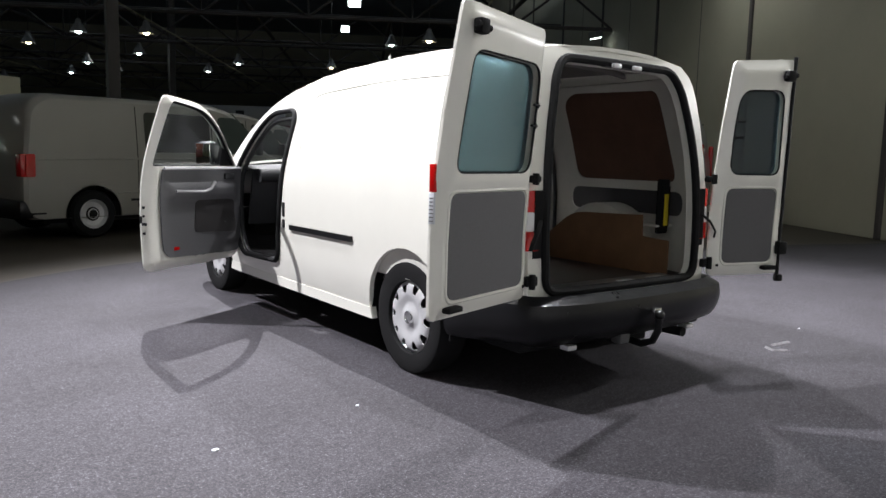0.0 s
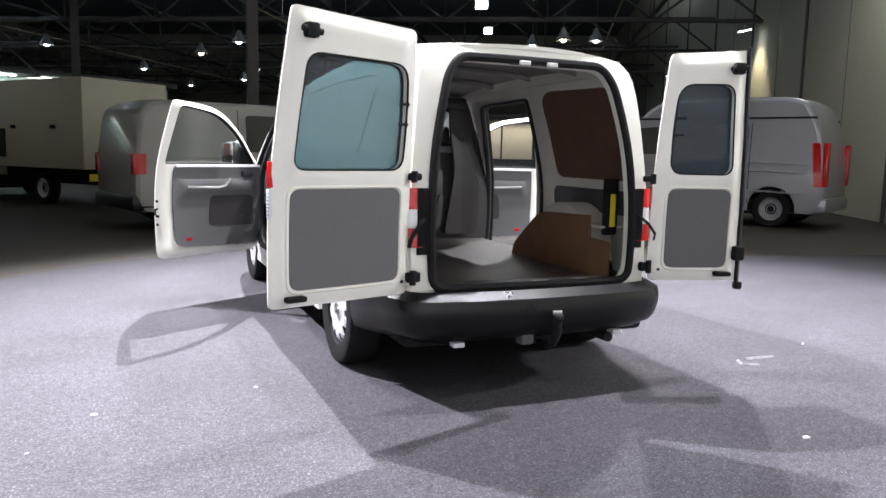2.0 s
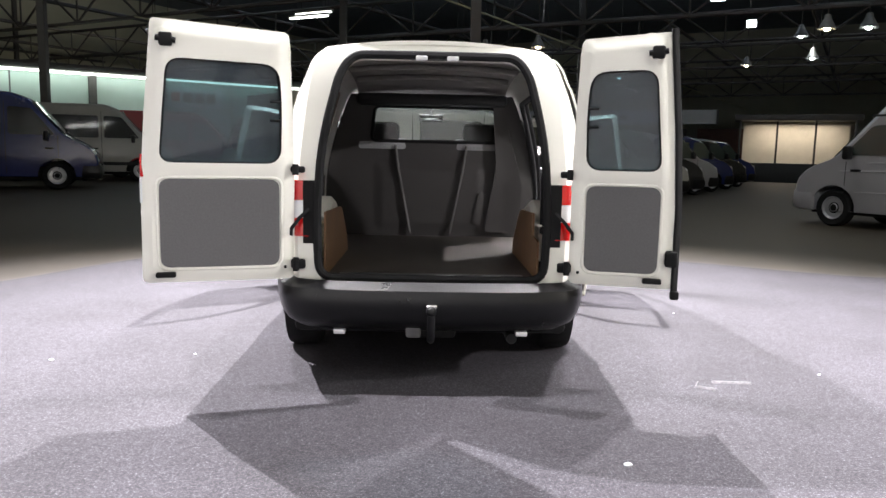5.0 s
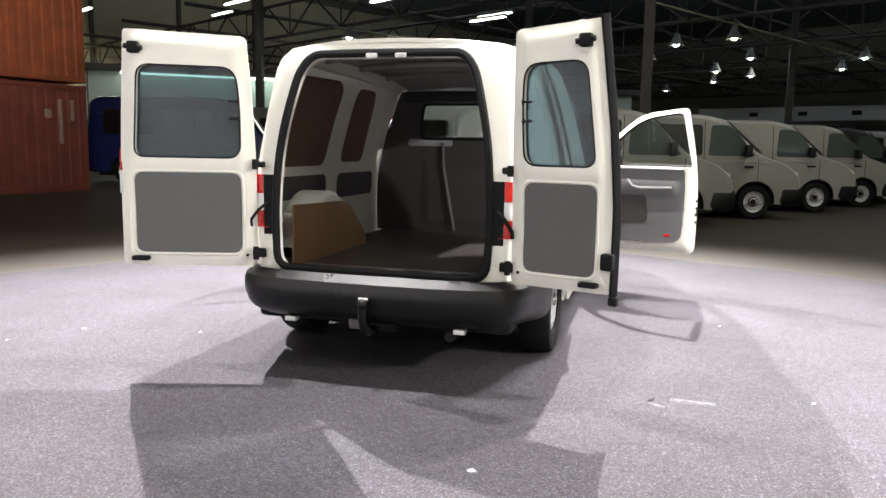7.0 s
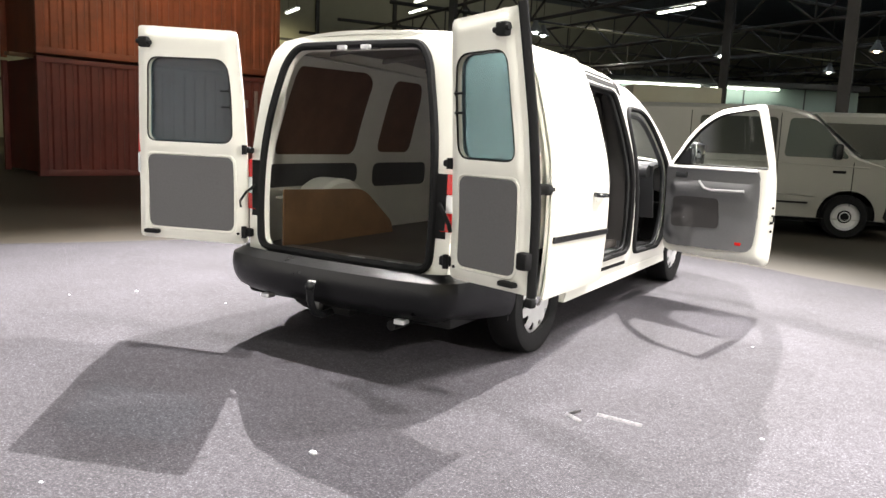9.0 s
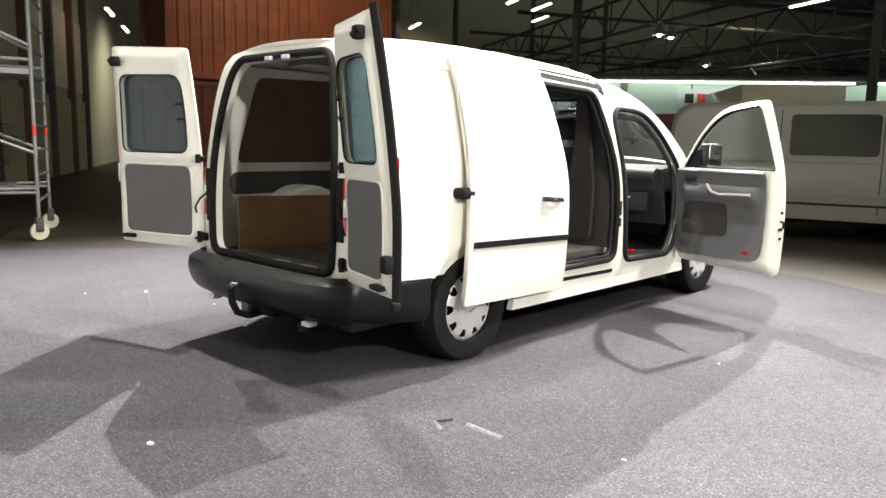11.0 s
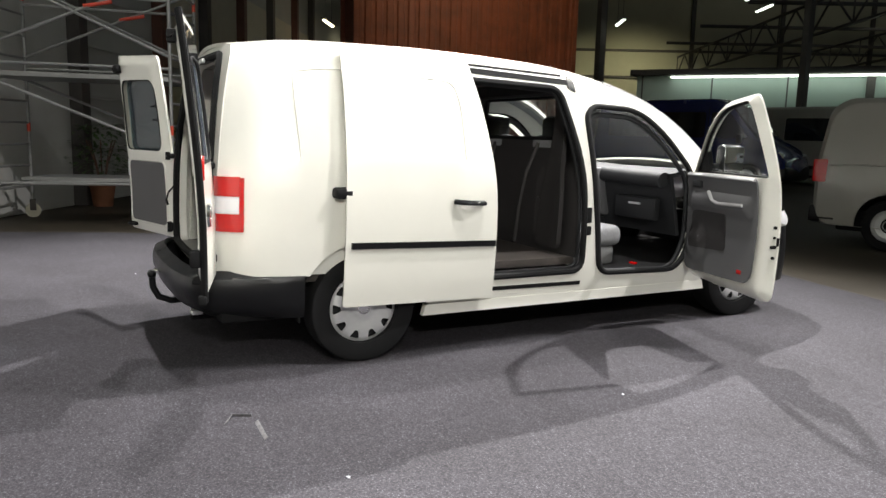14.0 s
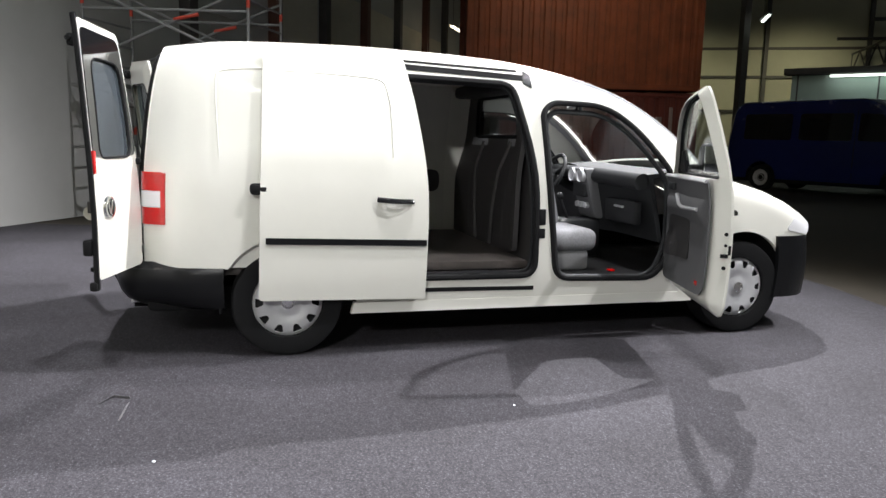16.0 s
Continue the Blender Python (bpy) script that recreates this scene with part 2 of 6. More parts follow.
BG_RED = mat("red_paint", (0.32, 0.015, 0.02), 0.3, coat=0.6, noise_scale=2, amount=0.1)
BG_BLACK = mat("black_car_paint", (0.02, 0.02, 0.023), 0.25, coat=0.7, noise_scale=2, amount=0.1)
DARK_GLASS = mat("dark_van_glass", (0.012, 0.014, 0.016), 0.06, coat=0.5)
CAR_GLASS = mat("van_window_glass", (0.05, 0.065, 0.06), 0.06, coat=0.5)
STICKER = mat("pale_sticker", (0.6, 0.62, 0.66), 0.5, noise_scale=30, amount=0.05)


# ---------- building helpers ----------
def mesh_ob(name, bm, material, smooth=True, parent=None, label=""):
    me = bpy.data.meshes.new(name)
    bm.normal_update()
    bm.to_mesh(me)
    bm.free()
    for p in me.polygons:
        p.use_smooth = smooth
    if smooth:
        me.set_sharp_from_angle(angle=radians(38))
    me.materials.append(material)
    ob = new(name, me)
    if parent:
        ob.parent = parent
    if label:
        ob["label"] = label
    return ob


def part(name, bm, material, parent, label="", smooth=True):
    return mesh_ob(name, bm, material, smooth, parent, label)


def empty(name, m=None):
    ob = new(name)
    ob.empty_display_size = 0.2
    if m:
        ob.matrix_world = m
    return ob


def box(bm, lo, hi, bevel=0.0, m=None, seg=2):
    g = bmesh.ops.create_cube(bm, size=1)
    c = [(a + b) / 2 for a, b in zip(lo, hi)]
    s = [max(abs(b - a), 1e-4) for a, b in zip(lo, hi)]
    bmesh.ops.scale(bm, verts=g["verts"], vec=s)
    bmesh.ops.translate(bm, verts=g["verts"], vec=c)
    vs = g["verts"]
    if bevel:
        es = list({e for v in vs for e in v.link_edges})
        r = bmesh.ops.bevel(bm, geom=es, offset=min(bevel, min(s) * 0.45), segments=seg, affect="EDGES", profile=0.5)
        vs = list({v for f in r["faces"] for v in f.verts} | {v for v in vs if v.is_valid})
    if m:
        bmesh.ops.transform(bm, matrix=m, verts=vs)
    return vs


def boxbm(lo, hi, bevel=0.0, m=None):
    bm = bmesh.new()
    box(bm, lo, hi, bevel, m)
    return bm


def tube(bm, p, q, r, seg=10, r2=None):
    p, q = Vector(p), Vector(q)
    d = q - p
    m = Matrix.Translation((p + q) / 2) @ d.to_track_quat("Z", "Y").to_matrix().to_4x4()
    return bmesh.ops.create_cone(bm, cap_ends=True, segments=seg, radius1=r, radius2=r if r2 is None else r2, depth=d.length, matrix=m)["verts"]


def lathe(profile, seg=48):
    """Profile of (radius, x), turned round the x axis."""
    bm = bmesh.new()
    rings = []
    for r, x in profile:
        if r < 1e-5:
            rings.append([bm.verts.new((x, 0, 0))])
        else:
            rings.append([bm.verts.new((x, r * math.cos(2 * math.pi * k / seg), r * math.sin(2 * math.pi * k / seg))) for k in range(seg)])
    for a, b in zip(rings, rings[1:]):
        for k in range(seg):
            k2 = (k + 1) % seg
            if len(a) == 1 and len(b) == 1:
                continue
            if len(a) == 1:
                bm.faces.new((a[0], b[k2], b[k]))
            elif len(b) == 1:
                bm.faces.new((a[k], a[k2], b[0]))
            else:
                bm.faces.new((a[k], a[k2], b[k2], b[k]))
    bmesh.ops.recalc_face_normals(bm, faces=bm.faces)
    return bm


def sweep(bm, pts, r, seg=8, closed=False):
    """A round bead along a line of points."""
    pts = [Vector(p) for p in pts]
    n = len(pts)
    rings = []
    for i, p in enumerate(pts):
        a = pts[(i - 1) % n] if closed or i else p
        b = pts[(i + 1) % n] if closed or i < n - 1 else p
        t = (b - a).normalized()
        u = t.orthogonal().normalized() if not rings else (last - last.dot(t) * t).normalized()
        last = u
        v = t.cross(u)
        rr = r if not isinstance(r, tuple) else r[0]
        r2 = rr if not isinstance(r, tuple) else r[1]
        rings.append([bm.verts.new(p + rr * math.cos(2 * math.pi * k / seg) * u + r2 * math.sin(2 * math.pi * k / seg) * v) for k in range(seg)])
    for i in range(n if closed else n - 1):
        a, b = rings[i], rings[(i + 1) % n]
        for k in range(seg):
            bm.faces.new((a[k], a[(k + 1) % seg], b[(k + 1) % seg], b[k]))
    if not closed:
        bm.faces.new(rings[0][::-1])
        bm.faces.new(rings[-1])
    bmesh.ops.recalc_face_normals(bm, faces=bm.faces)


def lerp(table, x):
    xs, ys = [a for a, _ in table], [b for _, b in table]
    return float(np.interp(x, xs, ys))


def smoothed(table):
    """A smooth curve through a table (monotone cubic)."""
    xs, ys = np.array([a for a, _ in table], float), np.array([b for _, b in table], float)
    h, d = np.diff(xs), np.diff(ys) / np.diff(xs)
    m = np.zeros(len(xs))
    m[0], m[-1] = d[0], d[-1]
    for i in range(1, len(xs) - 1):
        if d[i - 1] * d[i] > 0:
            w1, w2 = 2 * h[i] + h[i - 1], h[i] + 2 * h[i - 1]
            m[i] = (w1 + w2) / (w1 / d[i - 1] + w2 / d[i])

    def at(x):
        i = int(np.clip(np.searchsorted(xs, x) - 1, 0, len(h) - 1))
        s = min(max((x - xs[i]) / h[i], 0), 1)
        return float((2 * s**3 - 3 * s**2 + 1) * ys[i] + (s**3 - 2 * s**2 + s) * h[i] * m[i] + (-2 * s**3 + 3 * s**2) * ys[i + 1] + (s**3 - s**2) * h[i] * m[i + 1])

    return at


def rounded(pts, r, n=5):
    """A polygon with its corners rounded; r is one radius or one for each corner."""
    out = []
    k = len(pts)
    for i in range(k):
        p, a, b = Vector(pts[i]), Vector(pts[i - 1]), Vector(pts[(i + 1) % k])
        ri = r[i] if isinstance(r, (list, tuple)) else r
        da, db = (a - p), (b - p)
        ri = min(ri, da.length * 0.48, db.length * 0.48)
        if ri < 1e-4:
            out.append(tuple(p))
            continue
        p0, p1 = p + da.normalized() * ri, p + db.normalized() * ri
        for j in range(n + 1):
            s = j / n
            out.append(tuple((1 - s) ** 2 * p0 + 2 * s * (1 - s) * p + s * s * p1))
    return out


def inside(x, y, poly):
    c = False
    j = len(poly) - 1
    for i in range(len(poly)):
        xi, yi = poly[i]
        xj, yj = poly[j]
        if (yi > y) != (yj > y) and x < (xj - xi) * (y - yi) / (yj - yi) + xi:
            c = not c
        j = i
    return c


def dense(poly, step):
    out = []
    for i, p in enumerate(poly):
        q = poly[(i + 1) % len(poly)]
        n = max(1, int(math.hypot(q[0] - p[0], q[1] - p[1]) / step))
        out += [(p[0] + (q[0] - p[0]) * k / n, p[1] + (q[1] - p[1]) * k / n) for k in range(n)]
    return out


def skin(outline, holes, step, place):
    """A sheet over a flat outline with holes, meshed at a step and bent by place(u, v) -> point."""
    from mathutils.geometry import delaunay_2d_cdt
    loops = [dense(outline, step)] + [dense(h, step) for h in holes]
    verts, edges = [], []
    for lp in loops:
        o = len(verts)
        verts += lp
        edges += [(o + i, o + (i + 1) % len(lp)) for i in range(len(lp))]
    us, vs = [p[0] for p in outline], [p[1] for p in outline]
    arr = np.array(verts)
    nu, nv = int((max(us) - min(us)) / step), int((max(vs) - min(vs)) / step)
    for i in range(nu + 1):
        for j in range(nv + 1):
            u, v = min(us) + (i + 0.5) * step, min(vs) + (j + 0.5) * step
            if inside(u, v, loops[0]) and not any(inside(u, v, h) for h in loops[1:]) and np.min(np.hypot(arr[:, 0] - u, arr[:, 1] - v)) > step * 0.55:
                verts.append((u, v))
    vo, _, fo, *_ = delaunay_2d_cdt([Vector(p) for p in verts], edges, [], 0, 1e-6)
    bm = bmesh.new()
    bv = [bm.verts.new(place(p.x, p.y)) for p in vo]
    for f in fo:
        cx, cy = sum(vo[i].x for i in f) / len(f), sum(vo[i].y for i in f) / len(f)
        if inside(cx, cy, loops[0]) and not any(inside(cx, cy, h) for h in loops[1:]):
            try:
                bm.faces.new([bv[i] for i in f])
            except ValueError:
                pass
    bmesh.ops.delete(bm, geom=[v for v in bm.verts if not v.link_faces], context="VERTS")
    bmesh.ops.join_triangles(bm, faces=bm.faces, angle_face_threshold=0.3, angle_shape_threshold=0.6, cmp_seam=False, cmp_sharp=False, cmp_uvs=False, cmp_vcols=False, cmp_materials=False)
    bmesh.ops.recalc_face_normals(bm, faces=bm.faces)
    return bm


def thick(bm, t, toward=None):
    """Gives a sheet thickness t, away from the point toward it faces (outer side stays)."""
    bm.normal_update()
    if toward is not None:
        f = max(bm.faces, key=lambda f: f.calc_area())
        if (Vector(toward) - f.calc_center_median()).dot(f.normal) < 0:
            bmesh.ops.reverse_faces(bm, faces=bm.faces)
            bm.normal_update()
    fs, es = list(bm.faces), [e for e in bm.edges if e.is_boundary]
    inner = {v: bm.verts.new(v.co - v.normal * t) for v in list(bm.verts)}
    for e in es:
        f = e.link_faces[0]
        a, b = e.verts
        vs = list(f.verts)
        if vs[(vs.index(a) + 1) % len(vs)] == b:
            a, b = b, a
        bm.faces.new((a, b, inner[b], inner[a]))
    for f in fs:
        bm.faces.new([inner[v] for v in reversed(f.verts)])
    return bm


def flip(bm):
    bmesh.ops.scale(bm, verts=bm.verts, vec=(-1, 1, 1))
    bmesh.ops.reverse_faces(bm, faces=bm.faces)
    return bm


# ---------- the hall ----------
def hall(a, b, z=0.0):
    return Vector((-5.32, -3.34, 0)) + A * a - B * b + Vector((0, 0, z))


ROOF = 12.6


def wall(name, p, q, h, thickness, material, label):
    d = (q - p).normalized()
    n = Vector((-d.y, d.x, 0))
    bm = bmesh.new()
    vs = [bm.verts.new(v) for v in (p, q, q + n * thickness, p + n * thickness)]
    f = bm.faces.new(vs)
    r = bmesh.ops.extrude_face_region(bm, geom=[f])
    bmesh.ops.translate(bm, verts=[v for v in r["geom"] if isinstance(v, bmesh.types.BMVert)], vec=(0, 0, h))
    bmesh.ops.recalc_face_normals(bm, faces=bm.faces)
    return tagged(mesh_ob(name, bm, material, False), label, "wall", kind="structure")


EAST = 10.4
bm = bmesh.new()
bmesh.ops.create_grid(bm, x_segments=4, y_segments=4, size=60, matrix=Matrix.Translation((0, 30, -0.012)))
tagged(mesh_ob("floor", bm, CONCRETE, False), "brown-grey oil-stained concrete hall floor", "floor", kind="structure")


# ---------- the white panel van ----------
PLAN = smoothed([(-0.92, 0.72), (-0.84, 0.79), (-0.76, 0.865), (-0.64, 0.93), (-0.4, 0.978), (-0.1, 0.995), (0.4, 1.0), (2.3, 1.0), (2.8, 0.99), (3.2, 0.97), (3.5, 0.915), (3.7, 0.82), (3.86, 0.62)])
PROF = smoothed([(0.2, 0.845), (0.35, 0.872), (0.5, 0.888), (0.75, 0.895), (0.95, 0.89), (1.1, 0.872), (1.3, 0.826), (1.5, 0.77), (1.65, 0.715), (1.85, 0.63)])
EDGE = smoothed([(-0.9, 1.69), (-0.7, 1.742), (-0.4, 1.775), (-0.1, 1.79), (0.4, 1.795), (0.8, 1.785), (1.3, 1.757), (1.5, 1.732), (1.75, 1.684), (2.07, 1.585), (2.35, 1.43), (2.57, 1.25), (2.72, 1.10), (2.9, 1.035), (3.1, 0.985), (3.3, 0.92), (3.5, 0.83), (3.66, 0.74), (3.8, 0.65)])
REAR = smoothed([(0.3, -0.855), (0.6, -0.855), (1.0, -0.845), (1.22, -0.825), (1.5, -0.785), (1.65, -0.75), (1.8, -0.69)])


def step3(a, b, x):
    u = min(max((x - a) / (b - a), 0), 1)
    return u * u * (3 - 2 * u)


def side_x(y, z):
    e = EDGE(y)
    u = min(max((z - (e - 0.11)) / 0.11, 0), 1)
    return PLAN(y) * (PROF(z) - 0.10 * (1 - math.sqrt(1 - u * u)))


def pressed(y, z, y0, y1, z0, z1, r=0.14, depth=0.008):
    """A soft raised field in the sheet, a rounded rectangle."""
    dx, dz = max(abs(y - (y0 + y1) / 2) - (y1 - y0) / 2 + r, 0), max(abs(z - (z0 + z1) / 2) - (z1 - z0) / 2 + r, 0)
    return depth * (1 - step3(-0.012, 0.014, math.hypot(dx, dz) - r)) * step3(0.98, 1.2, z)


def arch(cy, cz, r, n=14, a0=-28, a1=208):
    return [(cy + r * math.cos(radians(a)), cz + r * math.sin(radians(a))) for a in np.linspace(a1, a0, n)]


van = tagged(empty("panel_van"), "white panel van with rear, sliding and front doors open", "van")
BOT = 0.27
top = [(y, EDGE(y)) for y in np.linspace(-0.712, 2.72, 60)]
front = [(2.9, EDGE(2.9)), (3.1, EDGE(3.1)), (3.3, EDGE(3.3)), (3.5, EDGE(3.5)), (3.62, 0.74), (3.56, 0.645), (3.37, 0.63)]
rear = [(REAR(z), z) for z in np.linspace(1.73, 0.52, 24)]
SLIDE = rounded([(0.60, 0.44), (1.50, 0.44), (1.49, 1.10), (1.36, 1.60), (0.60, 1.62)], [0.02, 0.09, 0.3, 0.08, 0.02])
FRONT_DOOR = rounded([(1.64, 0.415), (2.34, 0.40), (2.44, 0.60), (2.44, 1.06), (2.20, 1.34), (1.98, 1.49), (1.62, 1.50), (1.55, 1.44), (1.57, 1.0)], [0.1, 0.1, 0.12, 0.1, 0.2, 0.25, 0.05, 0.05, 0.4])
TANK = [(-0.36, 0.52)]
outline = rear + TANK + arch(0, 0.31, 0.385, 18, 8, 148) + [(0.40, BOT), (2.60, BOT)] + arch(3.006, 0.31, 0.385, 18, 38, 175) + front[::-1] + top[::-1]
for s, holes in ((1, [SLIDE, FRONT_DOOR]), (-1, [FRONT_DOOR])):
    if s > 0:
        shape = lambda y, z: (side_x(y, z) + pressed(y, z, -0.40, 0.62, 0.40, 1.625), y, z)
    else:
        shape = lambda y, z: (side_x(y, z) + pressed(y, z, -0.40, 1.34, 0.40, 1.625), y, z)
    bm = thick(skin(outline, holes, 0.032, shape), 0.03, (5, 1, 1))
    if s < 0:
        flip(bm)
    part("side_panel", bm, PAINT, van)


def mirror_x(bm, s):
    return flip(bm) if s < 0 else bm


def swage(line, xf, s, parent):
    """A pressed line in the sheet, a soft bead along a bent path."""
    pts = [tuple(Vector(a).lerp(Vector(b), k / 8)) for a, b in zip(line, line[1:]) for k in range(8)] + [line[-1]]
    for _ in range(4):
        pts = [pts[0]] + [tuple((Vector(a) + 2 * Vector(b) + Vector(c)) / 4) for a, b, c in zip(pts, pts[1:], pts[2:])] + [pts[-1]]
    bm = bmesh.new()
    sweep(bm, [(xf(y, z) - 0.001 - 0.005 * (abs(2 * i / len(pts) - 1) > 0.96), y, z) for i, (y, z) in enumerate(pts)], (0.0065, 0.0055), 8)
    part("swage_line", mirror_x(bm, s), PAINT, parent)


swage([(-0.375, 1.12), (-0.395, 1.45), (-0.39, 1.60), (-0.25, 1.622), (-0.05, 1.63)], lambda y, z: side_x(y, z) + pressed(y, z, -0.40, 0.62, 0.40, 1.625), 1, van)
swage([(-0.375, 1.12), (-0.395, 1.45), (-0.39, 1.60), (-0.25, 1.622), (0.5, 1.632), (1.2, 1.60), (1.32, 1.58), (1.36, 1.45), (1.37, 1.2)], lambda y, z: side_x(y, z) + pressed(y, z, -0.40, 1.34, 0.40, 1.625), -1, van)

xe = lambda y: side_x(y, EDGE(y))
ROOFEND = 1.93
bm = skin([(-1, -0.722), (1, -0.722), (1, ROOFEND), (-1, ROOFEND)], [], 0.06, lambda u, y: (u * xe(y), y - 0.03 * (1 - u * u) * (y < -0.7), EDGE(y) + 0.035 * (1 - abs(u) ** 2.4)))
part("roof", thick(bm, 0.02, (0, 0, 5)), PAINT, van)
bm = skin([(-1, ROOFEND), (1, ROOFEND), (1, 2.72), (-1, 2.72)], [], 0.06, lambda u, y: (u * xe(y) * 0.985, y + 0.10 * (1 - u * u) * (y - ROOFEND) / 0.8, EDGE(y) + 0.035 * (1 - abs(u) ** 2.4)))
part("windscreen", thick(bm, 0.006, (0, 5, 5)), CLEAR, van).visible_shadow = False
bm = skin([(-1, 2.72), (1, 2.72), (1, 3.62), (-1, 3.62)], [], 0.05, lambda u, y: (u * xe(y), y + 0.14 * (1 - u * u) * step3(2.7, 3.6, y) + 0.1 * (1 - u * u) * (1 - step3(2.7, 2.9, y)), EDGE(y) + 0.05 * (1 - abs(u) ** 2)))
part("bonnet", thick(bm, 0.02, (0, 3, 5)), PAINT, van)

# rear frame round the load opening
OPEN = rounded([(-0.585, 0.545), (0.585, 0.545), (0.60, 0.85), (0.575, 1.25), (0.49, 1.60), (0.42, 1.695), (-0.42, 1.695), (-0.49, 1.60), (-0.575, 1.25), (-0.60, 0.85)], [0.08, 0.08, 0.3, 0.3, 0.12, 0.1, 0.1, 0.12, 0.3, 0.3])
zs = np.linspace(0.5, 1.73, 24)
rout = [(side_x(REAR(z), z), z) for z in zs]
rtop = [(u * xe(-0.73), 1.737 + 0.034 * (1 - abs(u) ** 2.4)) for u in np.linspace(0.95, -0.95, 14)]
rear_y = lambda x, z: REAR(z) - 0.03 * (1 - (x / 0.75) ** 2)
bm = skin(rout + rtop + [(-x, z) for x, z in rout[::-1]], [OPEN], 0.045, lambda x, z: (x, rear_y(x, z), z))
part("rear_frame", thick(bm, 0.06, (0, -5, 1)), PAINT, van)
bm = bmesh.new()
sweep(bm, [(x, rear_y(x, z) - 0.006, z) for x, z in dense(OPEN, 0.06)], (0.022, 0.022), 8, True)
part("door_seal", bm, RUBBER, van, "black rubber door seal")
bm = bmesh.new()
box(bm, (-0.50, -0.875, 0.505), (0.50, -0.70, 0.548), 0.012)
part("sill_plate", bm, SILL, van, "worn grey metal loading sill")
for x in (0.07, 0.32):
    part("striker", boxbm((x - 0.055, -0.885, 0.535), (x + 0.055, -0.79, 0.556), 0.008), SILVER, van, "bare metal door striker")

# rear bumper
BPL = [(0.0, -1.065), (0.35, -1.055), (0.6, -1.02), (0.70, -0.985), (0.755, -0.935), (0.79, -0.86), (0.825, -0.72), (0.86, -0.55), (0.876, -0.36)]
blen = [0.0]
for p, q in zip(BPL, BPL[1:]):
    blen.append(blen[-1] + math.hypot(q[0] - p[0], q[1] - p[1]))
bx, by = smoothed(list(zip(blen, [p[0] for p in BPL]))), smoothed(list(zip(blen, [p[1] for p in BPL])))
BIN = smoothed([(0.285, 0.13), (0.32, 0.055), (0.38, 0.015), (0.45, 0.0), (0.505, 0.008), (0.53, 0.03), (0.545, 0.075)])


def bump_at(s, z):
    a = abs(s)
    x, y, k = bx(a), by(a), BIN(z)
    t = Vector((bx(min(a + 0.01, blen[-1])) - bx(max(a - 0.01, 0)), by(min(a + 0.01, blen[-1])) - by(max(a - 0.01, 0))))
    t.normalize()
    fade = 1 - 0.75 * step3(0.8, blen[-1], a)
    x, y = x - t.y * -1 * -k * fade, y + t.x * k * fade
    return (math.copysign(x, s), y, z)


L = blen[-1]
bm = skin([(-L, 0.285), (L, 0.285), (L, 0.545), (-L, 0.545)], [], 0.03, bump_at)
part("rear_bumper", thick(bm, 0.025, (0, -5, 0.5)), BLACK_PLASTIC, van, "black plastic rear bumper")
part("bumper_tongue", boxbm((-0.025, -1.095, 0.43), (0.03, -1.055, 0.452), 0.006), CHROME, van, "bright metal tongue")
# tow bar: neck, ball and socket
bm = bmesh.new()
sweep(bm, [(0, -0.7, 0.30), (0, -0.9, 0.255), (0, -1.0, 0.25), (0, -1.07, 0.28), (0, -1.10, 0.34), (0, -1.105, 0.40)], 0.02, 10)
part("tow_bar", bm, BLACK_PLASTIC, van, "black tow bar neck")
bm = bmesh.new()
bmesh.ops.create_uvsphere(bm, u_segments=16, v_segments=10, radius=0.026, matrix=Matrix.Translation((0, -1.105, 0.42)))
part("tow_ball", bm, BLACK_PLASTIC, van)
bm = bmesh.new()
box(bm, (-0.13, -0.97, 0.25), (-0.05, -0.90, 0.33), 0.015)
part("trailer_socket", bm, CABIN_MID, van, "grey trailer socket")
part("tow_bracket", boxbm((-0.12, -0.93, 0.24), (0.13, -0.85, 0.32), 0.02), RUBBER, van)
for x in (-0.47, 0.47):
    part("bumper_bracket", boxbm((x - 0.03, -0.96, 0.265), (x + 0.03, -0.90, 0.29), 0.004), SILVER, van)

